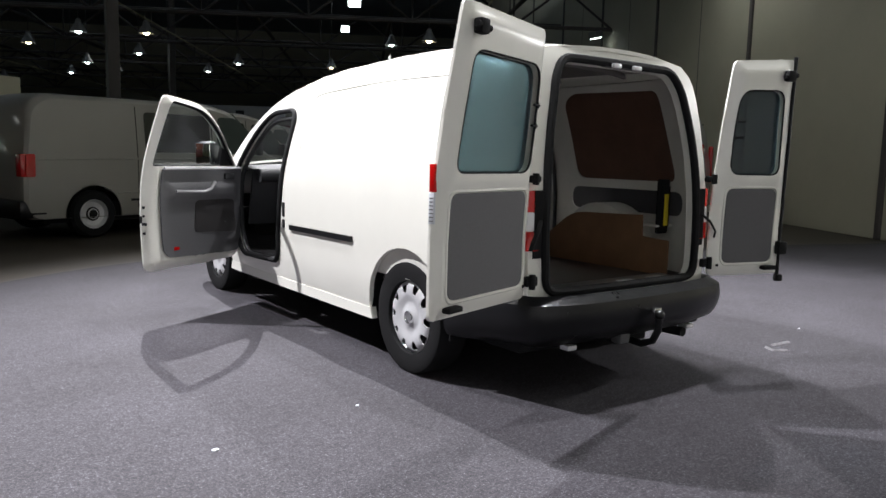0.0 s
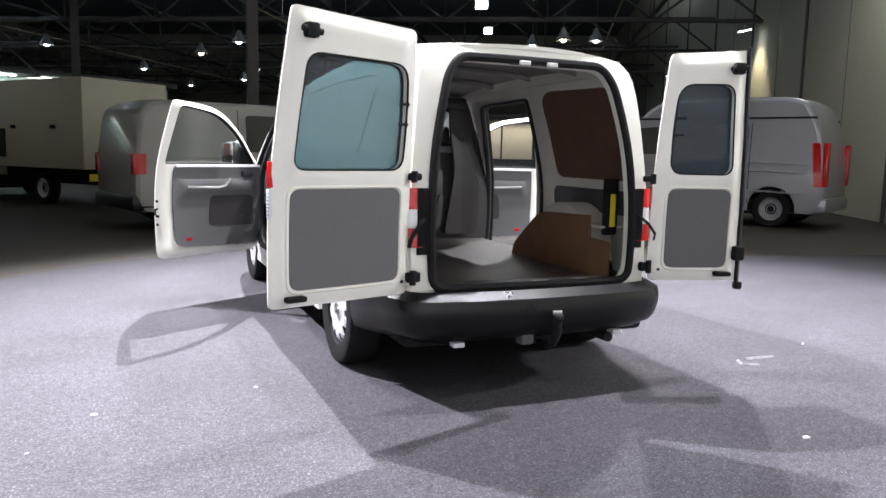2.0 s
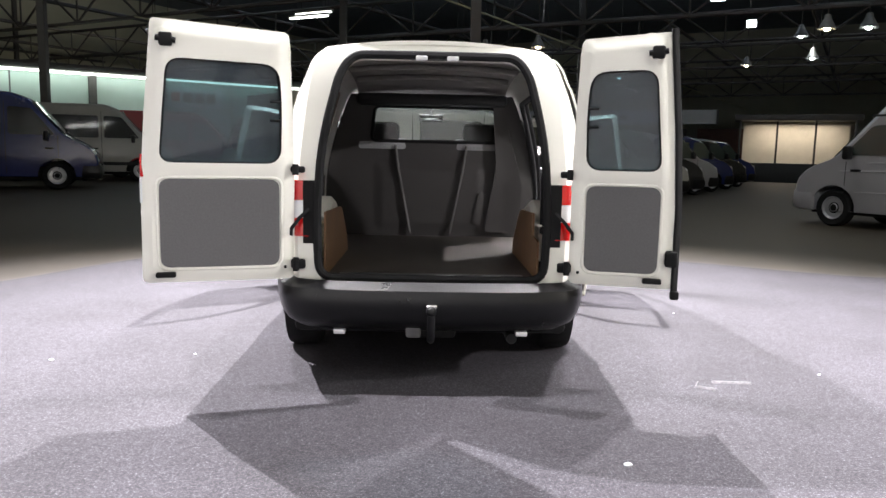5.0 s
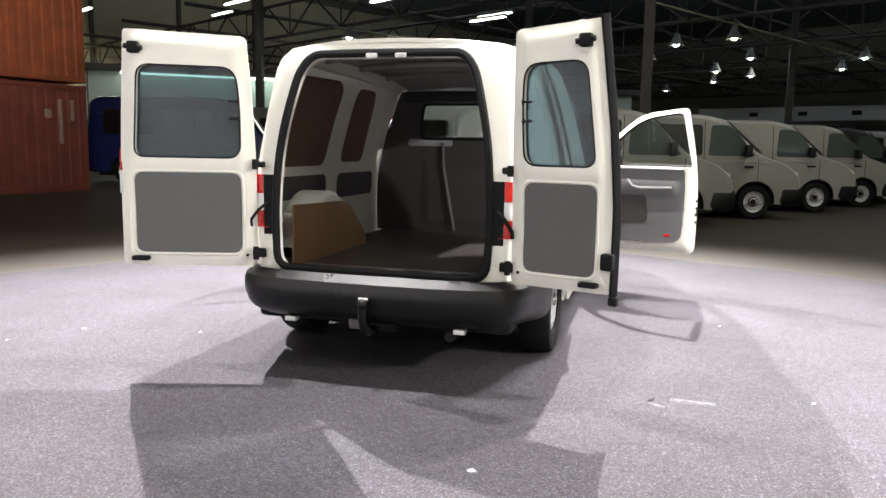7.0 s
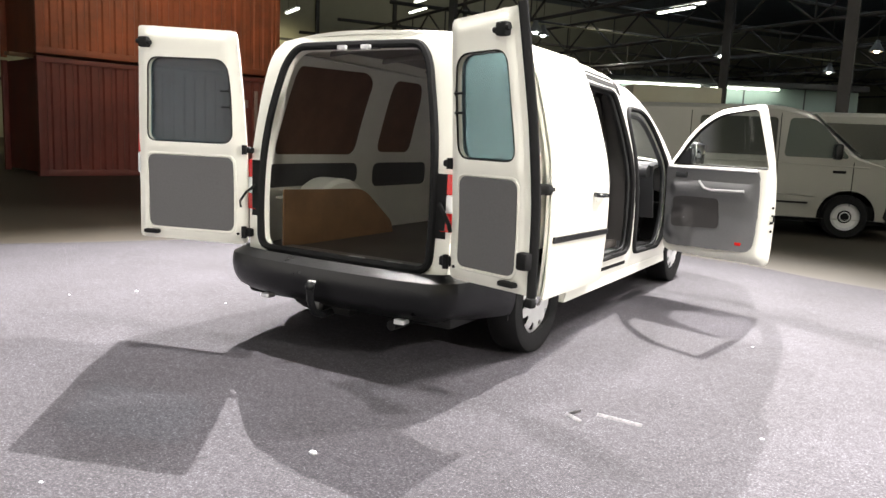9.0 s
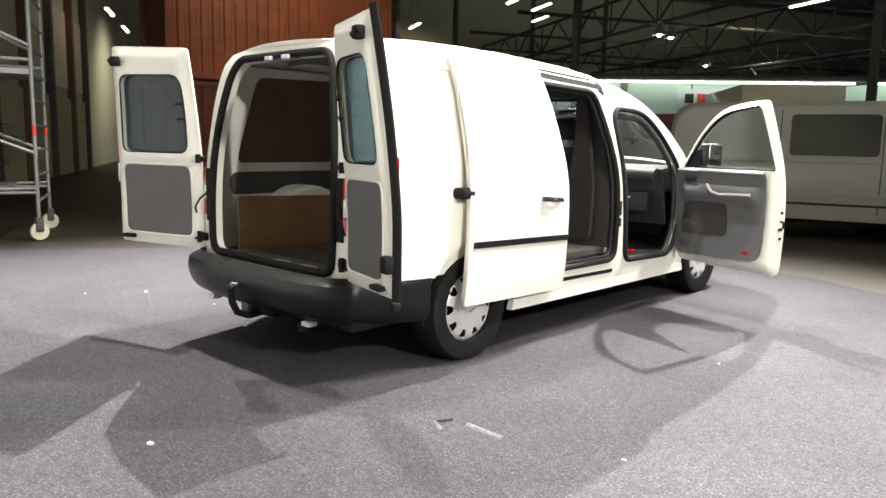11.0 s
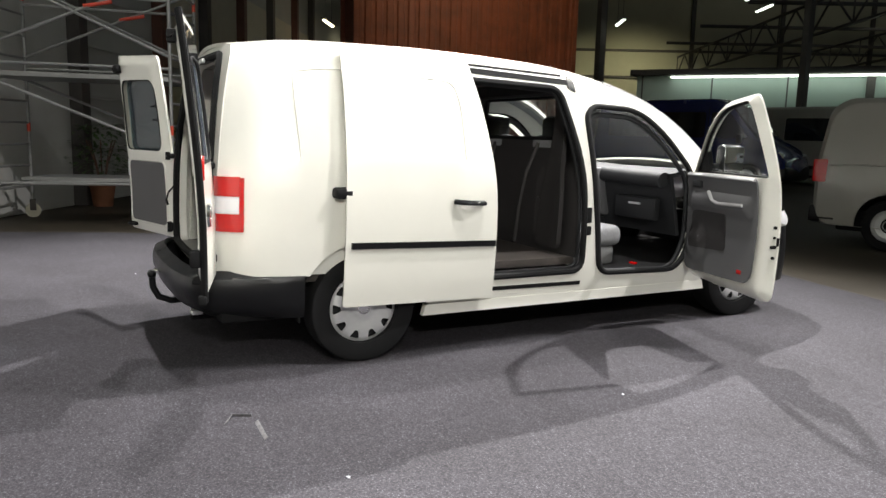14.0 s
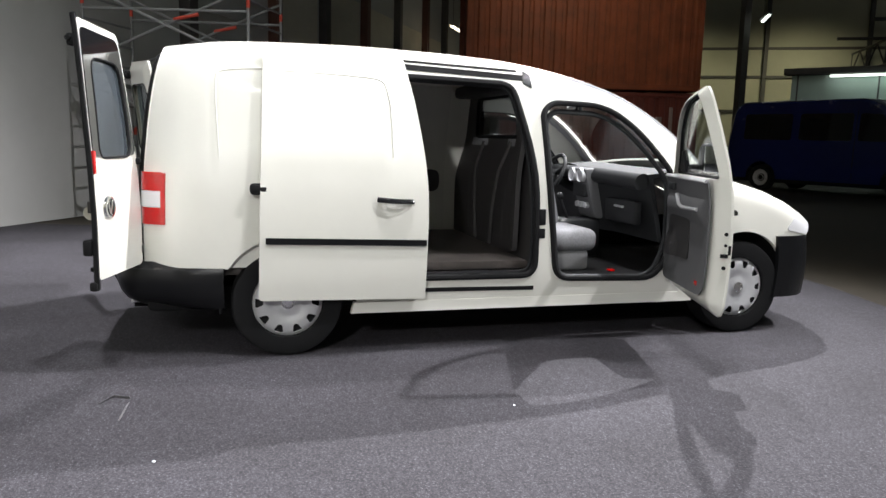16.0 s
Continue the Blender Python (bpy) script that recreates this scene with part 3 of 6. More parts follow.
# tail lamps
LAMP = [(0.64, -0.868), (0.69, -0.868), (0.722, -0.852), (0.752, -0.822), (0.775, -0.787), (0.789, -0.76), (0.798, -0.738)]
for s in (1, -1):
    bm = skin([(0.60, 0.72), (0.668, 0.72), (0.668, 1.045), (0.61, 1.045)], [], 0.04, lambda x, z: (x, -0.868, z))
    part("lamp_housing", mirror_x(thick(bm, 0.05, (0, -5, 1)), s), RUBBER, van, "black lamp surround")
    bm = bmesh.new()
    rows = [[bm.verts.new((x - 0.004 * (z - 0.9) + 0.001, y + 0.02 * (z - 0.76), z)) for x, y in LAMP[-2:]] for z in (0.757, 0.85, 0.943, 1.04)]
    for a, b in zip(rows, rows[1:]):
        bm.faces.new((a[0], a[1], b[1], b[0]))
    part("lamp_border", mirror_x(thick(bm, 0.04, (2, -5, 1)), s), RED_LENS, van, "red border of the tail lamp")
    for z0, z1, m, lab in ((0.943, 1.045, RED_LENS, "red upper tail lamp"), (0.853, 0.940, CLEAR_LENS, "clear middle tail lamp"), (0.757, 0.850, RED_LENS, "red lower tail lamp")):
        bm = bmesh.new()
        rows = []
        for z in np.linspace(z0, z1, 4):
            rows.append([bm.verts.new((x - 0.004 * (z - 0.9), y + 0.02 * (z - 0.76), z)) for x, y in LAMP[:-1]])
        for a, b in zip(rows, rows[1:]):
            for i in range(len(LAMP) - 2):
                bm.faces.new((a[i], a[i + 1], b[i + 1], b[i]))
        part("tail_lamp", mirror_x(thick(bm, 0.04, (2, -5, 1)), s), m, van, lab)
    bm = bmesh.new()
    sweep(bm, [(0.635, -0.875, 0.90), (0.68, -0.905, 0.855), (0.72, -0.915, 0.80), (0.722, -0.905, 0.765)], (0.011, 0.006), 8)
    part("check_strap", mirror_x(bm, s), RUBBER, van, "black door check strap")
    for z, w in ((0.615, 0.05), (1.10, 0.034)):
        bm = bmesh.new()
        box(bm, (0.655, -0.895, z - w / 2), (0.728, -0.86, z + w / 2), 0.01)
        tube(bm, (0.70, -0.90, z - w / 2 - 0.01), (0.70, -0.90, z + w / 2 + 0.01), 0.016)
        part("hinge", mirror_x(bm, s), RUBBER, van, "black door hinge")

# ---------- wheels ----------
TYRE = [(0.20, -0.085), (0.285, -0.098), (0.306, -0.09), (0.316, -0.06), (0.316, 0.06), (0.306, 0.09), (0.285, 0.098), (0.205, 0.085), (0.20, 0.06)]


def hubcap():
    ring = [(0.203 * math.cos(a), 0.203 * math.sin(a)) for a in np.linspace(0, 2 * math.pi, 48, endpoint=False)]
    slots = []
    for k in range(10):
        c = 2 * math.pi * k / 10
        q = [(0.136, -0.09), (0.187, -0.165), (0.187, 0.165), (0.136, 0.09)]
        slots.append(rounded([(r * math.cos(c + a), r * math.sin(c + a)) for r, a in q], 0.012, 3))
    bulge = smoothed([(0, 0.078), (0.05, 0.08), (0.075, 0.07), (0.13, 0.082), (0.17, 0.08), (0.19, 0.066), (0.21, 0.05)])
    return thick(skin(ring, slots, 0.018, lambda u, v: (bulge(math.hypot(u, v)), u, v)), 0.006, (5, 0, 0))


def wheel(y, s, thing):
    def at(bm):
        bmesh.ops.translate(bm, verts=bm.verts, vec=(0.765, y, 0.31))
        return mirror_x(bm, s)
    t = part("wheel", at(lathe(TYRE, 56)), RUBBER, thing, "black tyre on a steel wheel")
    part("rim", at(lathe([(0, 0.02), (0.19, 0.025), (0.203, 0.07), (0.208, 0.07)], 40)), CABIN_DARK, t)
    part("hubcap", at(hubcap()), SILVER, t, "silver plastic hubcap with ten slots")
    bm = lathe([(0, 0.085), (0.027, 0.085), (0.03, 0.09), (0.036, 0.09), (0.039, 0.08)], 24)
    part("badge", at(bm), CHROME, t)


for y in (0, 3.006):
    for s in (-1, 1):
        wheel(y, s, van)
        bm = bmesh.new()
        pts = arch(y, 0.31, 0.388, 18, -8, 188)
        rows = [[bm.verts.new((x, yy, zz)) for yy, zz in pts] for x in (0.625, 0.845)]
        for i in range(len(pts) - 1):
            bm.faces.new((rows[0][i], rows[0][i + 1], rows[1][i + 1], rows[1][i]))
        bm.faces.new(rows[0])
        part("wheel_housing", mirror_x(thick(bm, 0.012, (0, y, 0.2)), s), RUBBER, van)
part("underbody", boxbm((-0.72, -0.85, 0.25), (0.72, 3.5, 0.40), 0.03), RUBBER, van, "dark underbody")
bm = bmesh.new()
tube(bm, (0.42, -0.95, 0.25), (0.42, 0.6, 0.24), 0.028)
part("exhaust", bm, RUBBER, van)
for s in (1, -1):
    bm = skin([(0.36, 0.235), (2.64, 0.235), (2.62, 0.30), (0.38, 0.30)], [], 0.06, lambda y, z: (side_x(y, 0.30) + 0.004, y, z))
    part("sill", mirror_x(thick(bm, 0.04, (5, 1, 0)), s), PAINT, van)

# ---------- front end ----------
bm = skin([(-1, 0.24), (1, 0.24), (1, 0.66), (-1, 0.66)], [], 0.07, lambda u, z: (math.copysign(0.882 * abs(math.sin(u * math.pi / 2)) ** 0.8, u), 3.27 + 0.52 * abs(math.cos(u * math.pi / 2)) ** 0.75 + 0.02 * math.sin((z - 0.24) / 0.42 * math.pi), z))
part("front_bumper", thick(bm, 0.03, (0, 8, 0.5)), BLACK_PLASTIC, van, "black plastic front bumper")
for s in (1, -1):
    bm = skin(rounded([(3.36, 0.70), (3.57, 0.66), (3.60, 0.74), (3.47, 0.83)], 0.03), [], 0.04, lambda y, z: (side_x(y, z) + 0.006, y, z))
    part("headlamp", mirror_x(thick(bm, 0.03, (5, 1, 1)), s), CLEAR_LENS, van, "clear headlamp")
part("grille", boxbm((-0.5, 3.68, 0.66), (0.5, 3.76, 0.80), 0.03), BLACK_PLASTIC, van)

# ---------- load space ----------
part("load_floor", boxbm((-0.80, -0.80, 0.47), (0.80, 1.50, 0.518), 0.004), FLOOR_PLY, van, "worn dark brown plywood load floor")


def lining(s, poly, depth, material, name, label="", t=0.006, r=0.05, step=0.06):
    bm = skin(rounded(poly, r), [], step, lambda y, z: (side_x(y, z) - depth, y, z))
    return part(name, mirror_x(thick(bm, t, (-5, 0, 1)), s), material, van, label)


def inner_frame(s, poly, holes, depth, name, label=""):
    bm = skin(poly, holes, 0.05, lambda y, z: (side_x(y, z) - depth, y, z))
    return part(name, mirror_x(thick(bm, 0.02, (-5, 0, 1)), s), INNER_PAINT, van, label)


W1 = [(-0.58, 1.07), (0.36, 1.07), (0.40, 1.58), (0.30, 1.64), (-0.45, 1.62)]
W2 = [(0.62, 1.09), (1.06, 1.09), (1.06, 1.50), (1.0, 1.62), (0.64, 1.62)]
G1 = [(-0.64, 0.86), (0.42, 0.86), (0.42, 1.01), (-0.64, 1.01)]
G2 = [(0.60, 0.83), (1.34, 0.83), (1.34, 1.01), (0.60, 1.01)]
for s in (1, -1):
    fence = [(-0.76, 0.52), (0.56, 0.52), (0.56, 1.68), (-0.70, 1.68)] if s > 0 else [(-0.76, 0.52), (1.38, 0.52), (1.38, 1.66), (-0.70, 1.68)]
    holes = [rounded(p, 0.07) for p in ([W1, G1] if s > 0 else [W1, W2, G1, G2])]
    inner_frame(s, fence, holes, 0.055, "inner_wall", "white painted inner body side")
    lining(s, [(y * 1.0, z) for y, z in W1], 0.05, PLY, "lining_panel", "brown hardboard side panel", r=0.09)
    lining(s, G1, 0.05, GREY_PANEL, "lining_board", "grey felt lining board")
    if s < 0:
        lining(s, W2, 0.05, PLY, "lining_panel", "brown hardboard side panel", r=0.08)
        lining(s, G2, 0.05, GREY_PANEL, "lining_board", "grey felt lining board")
    # boxed wheel arch in plywood, with the round white arch standing above it
    back = [(-0.46, 0.87), (-0.47, 0.74), (-0.70, 0.73)] if s > 0 else [(-0.70, 0.87)]
    bm = skin(rounded([(-0.70, 0.52), (0.52, 0.52), (0.50, 0.60), (0.16, 0.85)] + back, [0, 0, 0.05, 0.10] + [0.01] * len(back)), [], 0.08, lambda y, z: (0.572, y, z))
    part("arch_board", mirror_x(thick(bm, 0.012, (-5, 0, 1)), s), PLY2, van, "light brown plywood wheel arch board")
    bm = bmesh.new()
    pts = arch(-0.02, 0.585, 0.335, 20, 0, 180)
    rows = [[bm.verts.new((x, y, z)) for y, z in pts] for x in (0.60, 0.625, 0.80)]
    for k, v in enumerate(rows[0]):
        v.co.y, v.co.z = -0.02 + (v.co.y + 0.02) * 0.92, 0.585 + (v.co.z - 0.585) * 0.92
    for a, b in zip(rows, rows[1:]):
        for k in range(len(pts) - 1):
            bm.faces.new((a[k], a[k + 1], b[k + 1], b[k]))
    bm.faces.new(rows[0])
    bm.faces.new(rows[2][::-1])
    bmesh.ops.recalc_face_normals(bm, faces=bm.faces)
    part("arch_top", mirror_x(bm, s), INNER_PAINT, van, "white round inner wheel arch")
    part("arch_ledge", mirror_x(boxbm((0.586, -0.60, 0.80), (0.74, -0.30, 0.815), 0.004), s), INNER_PAINT, van)
    if s > 0:
        bm = bmesh.new()
        box(bm, (0.60, -0.60, 0.76), (0.70, -0.57, 1.09), 0.012)
        box(bm, (0.612, -0.612, 0.80), (0.69, -0.598, 1.05), 0.006)
        part("warning_board", bm, RUBBER, van, "black folded holder on the rear pillar")
        part("yellow_sticker", boxbm((0.632, -0.618, 0.81), (0.668, -0.613, 1.00), 0.001), YELLOW, van, "yellow sticker strip")
    else:
        lining(s, [(0.64, 0.545), (1.34, 0.545), (1.34, 0.79), (0.60, 0.79)], 0.045, CABIN_GREY, "lining_board", "pale grey lower lining board", r=0.03)
bm = skin([(-1, -0.70), (1, -0.70), (1, 1.53), (-1, 1.53)], [], 0.09, lambda u, y: (u * (xe(y) + 0.015), y, EDGE(y) - 0.06 + 0.03 * (1 - abs(u) ** 2.4)))
part("roof_lining", thick(bm, 0.01, (0, 0, -5)), ROOF_LINING, van, "pale grey roof lining")
for y in (-0.25, 0.3, 0.85):
    bm = bmesh.new()
    sweep(bm, [(u * xe(y) * 0.97, y, EDGE(y) - 0.075 + 0.03 * (1 - abs(u) ** 2.4)) for u in np.linspace(-1, 1, 15)], (0.03, 0.014), 8)
    part("roof_bow", bm, ROOF_LINING, van)
part("tailgate_lamp", boxbm((-0.13, -0.78, 1.672), (0.15, -0.74, 1.695), 0.008), CABIN_MID, van, "grey latch strip above the load opening")
for x in (-0.07, 0.09):
    part("lamp_clip", boxbm((x - 0.03, -0.812, 1.665), (x + 0.03, -0.79, 1.69), 0.006), SILVER, van)
# bulkhead with its window
bw = lambda z: side_x(1.48, z) - 0.05
bout = [(bw(z), z) for z in np.linspace(0.518, 1.66, 16)]
bout = bout + [(-x, z) for x, z in bout[::-1]]
bwin = rounded([(-0.49, 1.285), (0.56, 1.285), (0.52, 1.565), (-0.46, 1.565)], 0.05)


def bulk_y(x, z):
    y = 1.475 + 0.07 * step3(0.9, 1.3, z)
    y -= 0.012 * (1 - step3(-0.01, 0.02, max(abs(x) - 0.42, abs(z - 0.84) - 0.24)))
    return y


bm = skin(bout, [bwin], 0.035, lambda x, z: (x, bulk_y(x, z), z))
bulk = part("bulkhead", thick(bm, 0.03, (0, -5, 1)), BULK, van, "moulded dark grey bulkhead")
bm = skin(bwin, [], 0.12, lambda x, z: (x, bulk_y(0.6, z) + 0.015, z))
part("bulkhead_window", thick(bm, 0.004, (0, -5, 1)), CLEAR, bulk).visible_shadow = False
bm = bmesh.new()
sweep(bm, [(x, bulk_y(0.6, z) - 0.004, z) for x, z in dense(bwin, 0.05)], (0.012, 0.014), 8, True)
part("window_seal", bm, RUBBER, bulk)
part("header_beam", boxbm((-0.60, 1.38, 1.57), (0.60, 1.56, 1.66), 0.03), CABIN_DARK, van, "dark beam over the bulkhead")
bm = skin(rounded([(0.44, 0.56), (0.72, 0.56), (0.74, 0.95), (0.575, 1.58), (0.50, 1.58), (0.53, 1.1)], 0.05), [], 0.05, lambda x, z: (x, 1.43 + 0.08 * step3(0.9, 1.5, z) - 0.02 * step3(0.6, 0.72, x), z))
thick(bm, 0.03, (0, -5, 1))
part("bulkhead_edge", bm, BULK, van)
for s in (1, -1):
    bm = bmesh.new()
    sweep(bm, [(s * 0.16, 1.445, 0.54), (s * 0.21, 1.442, 0.80), (s * 0.26, 1.462, 1.05), (s * 0.29, 1.535, 1.25)], (0.014, 0.007), 8)
    part("bulkhead_rib", bm, BULK, bulk)
bm = skin(rounded([(0.34, 0.62), (0.56, 0.62), (0.58, 0.78), (0.40, 0.90)], 0.05), [], 0.04, lambda x, z: (x, bulk_y(x, z) - 0.012, z))
part("bulkhead_panel", thick(bm, 0.012, (0, -5, 1)), BULK, bulk)


# ---------- cab ----------
part("cab_floor", boxbm((-0.78, 1.51, 0.34), (0.78, 2.62, 0.41), 0.01), RUBBER, van, "black rubber cab mat")
for s in (1, -1):
    bm = bmesh.new()
    x0 = s * 0.40
    box(bm, (x0 - 0.25, 1.58, 0.54), (x0 + 0.25, 2.05, 0.69), 0.06, seg=4)
    seat = part("seat", bm, SEAT, van, "grey cloth cab seat")
    part("seat_base", boxbm((x0 - 0.22, 1.58, 0.41), (x0 + 0.22, 2.0, 0.55), 0.03), CABIN_GREY, seat)
    part("backrest", boxbm((-0.24, -0.07, 0), (0.24, 0.07, 0.62), 0.06, Matrix.Translation((x0, 1.72, 0.70)) @ Matrix.Rotation(radians(12), 4, "X")), SEAT, seat)
    part("headrest", boxbm((-0.14, -0.05, 0), (0.14, 0.05, 0.2), 0.05, Matrix.Translation((x0, 1.61, 1.24))), CABIN_DARK, seat, "dark headrest")
bm = skin([(-0.80, 0.0), (0.80, 0.0), (0.80, 1.0), (-0.80, 1.0)], [], 0.05, lambda x, v: (x, *((2.30 + 0.55 * v, 1.06 + 0.03 * math.sin(v * 3.1) + 0.03 * math.exp(-((x + 0.40) / 0.22) ** 2) * (1 - v)))))
part("dashboard_top", thick(bm, 0.03, (0, 2.5, 5)), CABIN_DARK, van, "dark grey dashboard top")
bm = skin([(-0.80, 0.62), (0.80, 0.62), (0.80, 1.06), (-0.80, 1.06)], [], 0.05, lambda x, z: (x, 2.30 + 0.10 * ((1.06 - z) / 0.44) - 0.08 * math.exp(-(x / 0.16) ** 2), z))
dash = part("dashboard_front", thick(bm, 0.03, (0, 0, 1)), CABIN_DARK, van, "dark dashboard front")
bm = bmesh.new()
sweep(bm, [(x, 2.275 + 0.015 * math.sin(x * 4.0) ** 2, 1.03 - 0.02 * abs(x)) for x in np.linspace(-0.77, 0.77, 15)], (0.06, 0.05), 12)
part("dashboard_lip", bm, CABIN_DARK, dash, "rounded dark edge of the dashboard")
part("glovebox_handle", boxbm((0.44, 2.255, 0.825), (0.56, 2.272, 0.84), 0.004), SILVER, dash)
bm = bmesh.new()
vs = box(bm, (-0.135, 2.17, 0.70), (0.135, 2.34, 1.075), 0.03)
for v in bm.verts:
    v.co.y += 0.10 * (1.0 - (v.co.z - 0.70) / 0.375)
part("centre_console_face", bm, CABIN_MID, dash, "grey centre stack")
part("red_cap", boxbm((0.64, 2.12, 0.41), (0.69, 2.16, 0.425), 0.006), RED_LENS, van, "small red cap on the cab floor")
for s in (1, -1):
    bm = bmesh.new()
    sweep(bm, [(s * (side_x(y, EDGE(y) - 0.05) - 0.045), y, EDGE(y) - 0.045) for y in np.linspace(1.75, 2.66, 12)], (0.035, 0.028), 8)
    part("pillar_trim", bm, PILLAR, van, "pale windscreen pillar trim")
part("vanity_mirror", boxbm((-0.10, 2.113, 1.48), (0.10, 2.119, 1.525), 0.002), MIRROR, van)
part("glovebox", boxbm((0.28, 2.27, 0.72), (0.70, 2.33, 0.88), 0.015), CABIN_DARK, dash)
for x in (-0.09, 0.09):
    bm = lathe([(0.0, 0.0), (0.04, 0.0), (0.048, 0.012), (0.05, 0.0), (0.05, -0.03)], 24)
    bmesh.ops.transform(bm, matrix=Matrix.Translation((x * 0.78, 2.172, 1.02)) @ Matrix.Rotation(radians(-90), 4, "Z"), verts=bm.verts)
    part("air_vent", bm, SILVER, dash, "round air vent")
part("radio", boxbm((-0.10, 2.195, 0.86), (0.10, 2.26, 0.96), 0.01), CABIN_DARK, dash)
for x in (-0.07, 0.0, 0.07):
    bm = bmesh.new()
    tube(bm, (x, 2.215, 0.80), (x, 2.27, 0.80), 0.022, 16)
    part("heater_knob", bm, SILVER, dash)
part("centre_console", boxbm((-0.12, 2.0, 0.41), (0.12, 2.34, 0.70), 0.04), CABIN_DARK, van)
bm = bmesh.new()
tube(bm, (0, 2.12, 0.68), (0, 2.05, 0.84), 0.012)
bmesh.ops.create_uvsphere(bm, u_segments=12, v_segments=8, radius=0.028, matrix=Matrix.Translation((0, 2.045, 0.86)))
part("gear_lever", bm, CABIN_DARK, van)
wm = Matrix.Translation((-0.40, 2.14, 0.99)) @ Matrix.Rotation(radians(62), 4, "X")
bm = bmesh.new()
sweep(bm, [wm @ Vector((0.185 * math.cos(a), 0.185 * math.sin(a), 0)) for a in np.linspace(0, 2 * math.pi, 40, endpoint=False)], 0.016, 10, True)
for a in (90, 210, 330):
    tube(bm, wm @ Vector((0, 0, -0.01)), wm @ Vector((0.18 * math.cos(radians(a + 180)), 0.18 * math.sin(radians(a + 180)), 0)), 0.016)
st = part("steering_wheel", bm, CABIN_DARK, van, "black three-spoke steering wheel")
bm = bmesh.new()
box(bm, (-0.07, -0.06, -0.03), (0.07, 0.06, 0.02), 0.025, wm)
part("wheel_hub", bm, CABIN_DARK, st)
bm = bmesh.new()
tube(bm, wm @ Vector((0, 0, -0.02)), (-0.40, 2.42, 0.86), 0.035)
part("steering_column", bm, CABIN_DARK, van)
bm = bmesh.new()
box(bm, (-0.11, 2.12, 1.47), (0.11, 2.145, 1.535), 0.02)
tube(bm, (0, 2.14, 1.51), (0, 2.18, 1.585), 0.01)
part("rear_view_mirror", bm, CABIN_DARK, van, "dark rear-view mirror")
bm = skin([(-1, 1.56), (1, 1.56), (1, 1.92), (-1, 1.92)], [], 0.09, lambda u, y: (u * (xe(y) + 0.01), y, EDGE(y) - 0.05 + 0.03 * (1 - abs(u) ** 2.4)))
part("cab_roof_lining", thick(bm, 0.01, (0, 0, -5)), ROOF_LINING, van)
for s in (1, -1):
    bm = bmesh.new()
    sweep(bm, [(side_x(y, z) + 0.004, y, z) for y, z in dense(FRONT_DOOR, 0.06)], (0.02, 0.018), 8, True)
    part("door_seal", mirror_x(bm, s), RUBBER, van, "black rubber door seal")
    bm = bmesh.new()
    sweep(bm, [(side_x(y, z) - 0.035, y, z) for y, z in dense([(1.62 + (y - 1.62) * 0.94 + 0.02, 0.45 + (z - 0.45) * 0.95) for y, z in FRONT_DOOR], 0.06)], (0.022, 0.016), 8, True)
    part("inner_seal", mirror_x(bm, s), CABIN_DARK, van)
    for z, d in ((0.80, 0.05), (0.70, 0.03)):
        part("door_catch", mirror_x(boxbm((side_x(1.53, z) - 0.012, 1.515, z - d), (side_x(1.53, z) + 0.006, 1.555, z + d), 0.006), s), RUBBER, van)

# the rear overhang is 8 cm shorter than the shapes above were drawn


def shorten(ob):
    if ob.type == "MESH":
        for v in ob.data.vertices:
            v.co.y += 0.08 * step3(0.30, 0.62, -v.co.y)
    for c in ob.children:
        shorten(c)


shorten(van)

# ---------- doors ----------


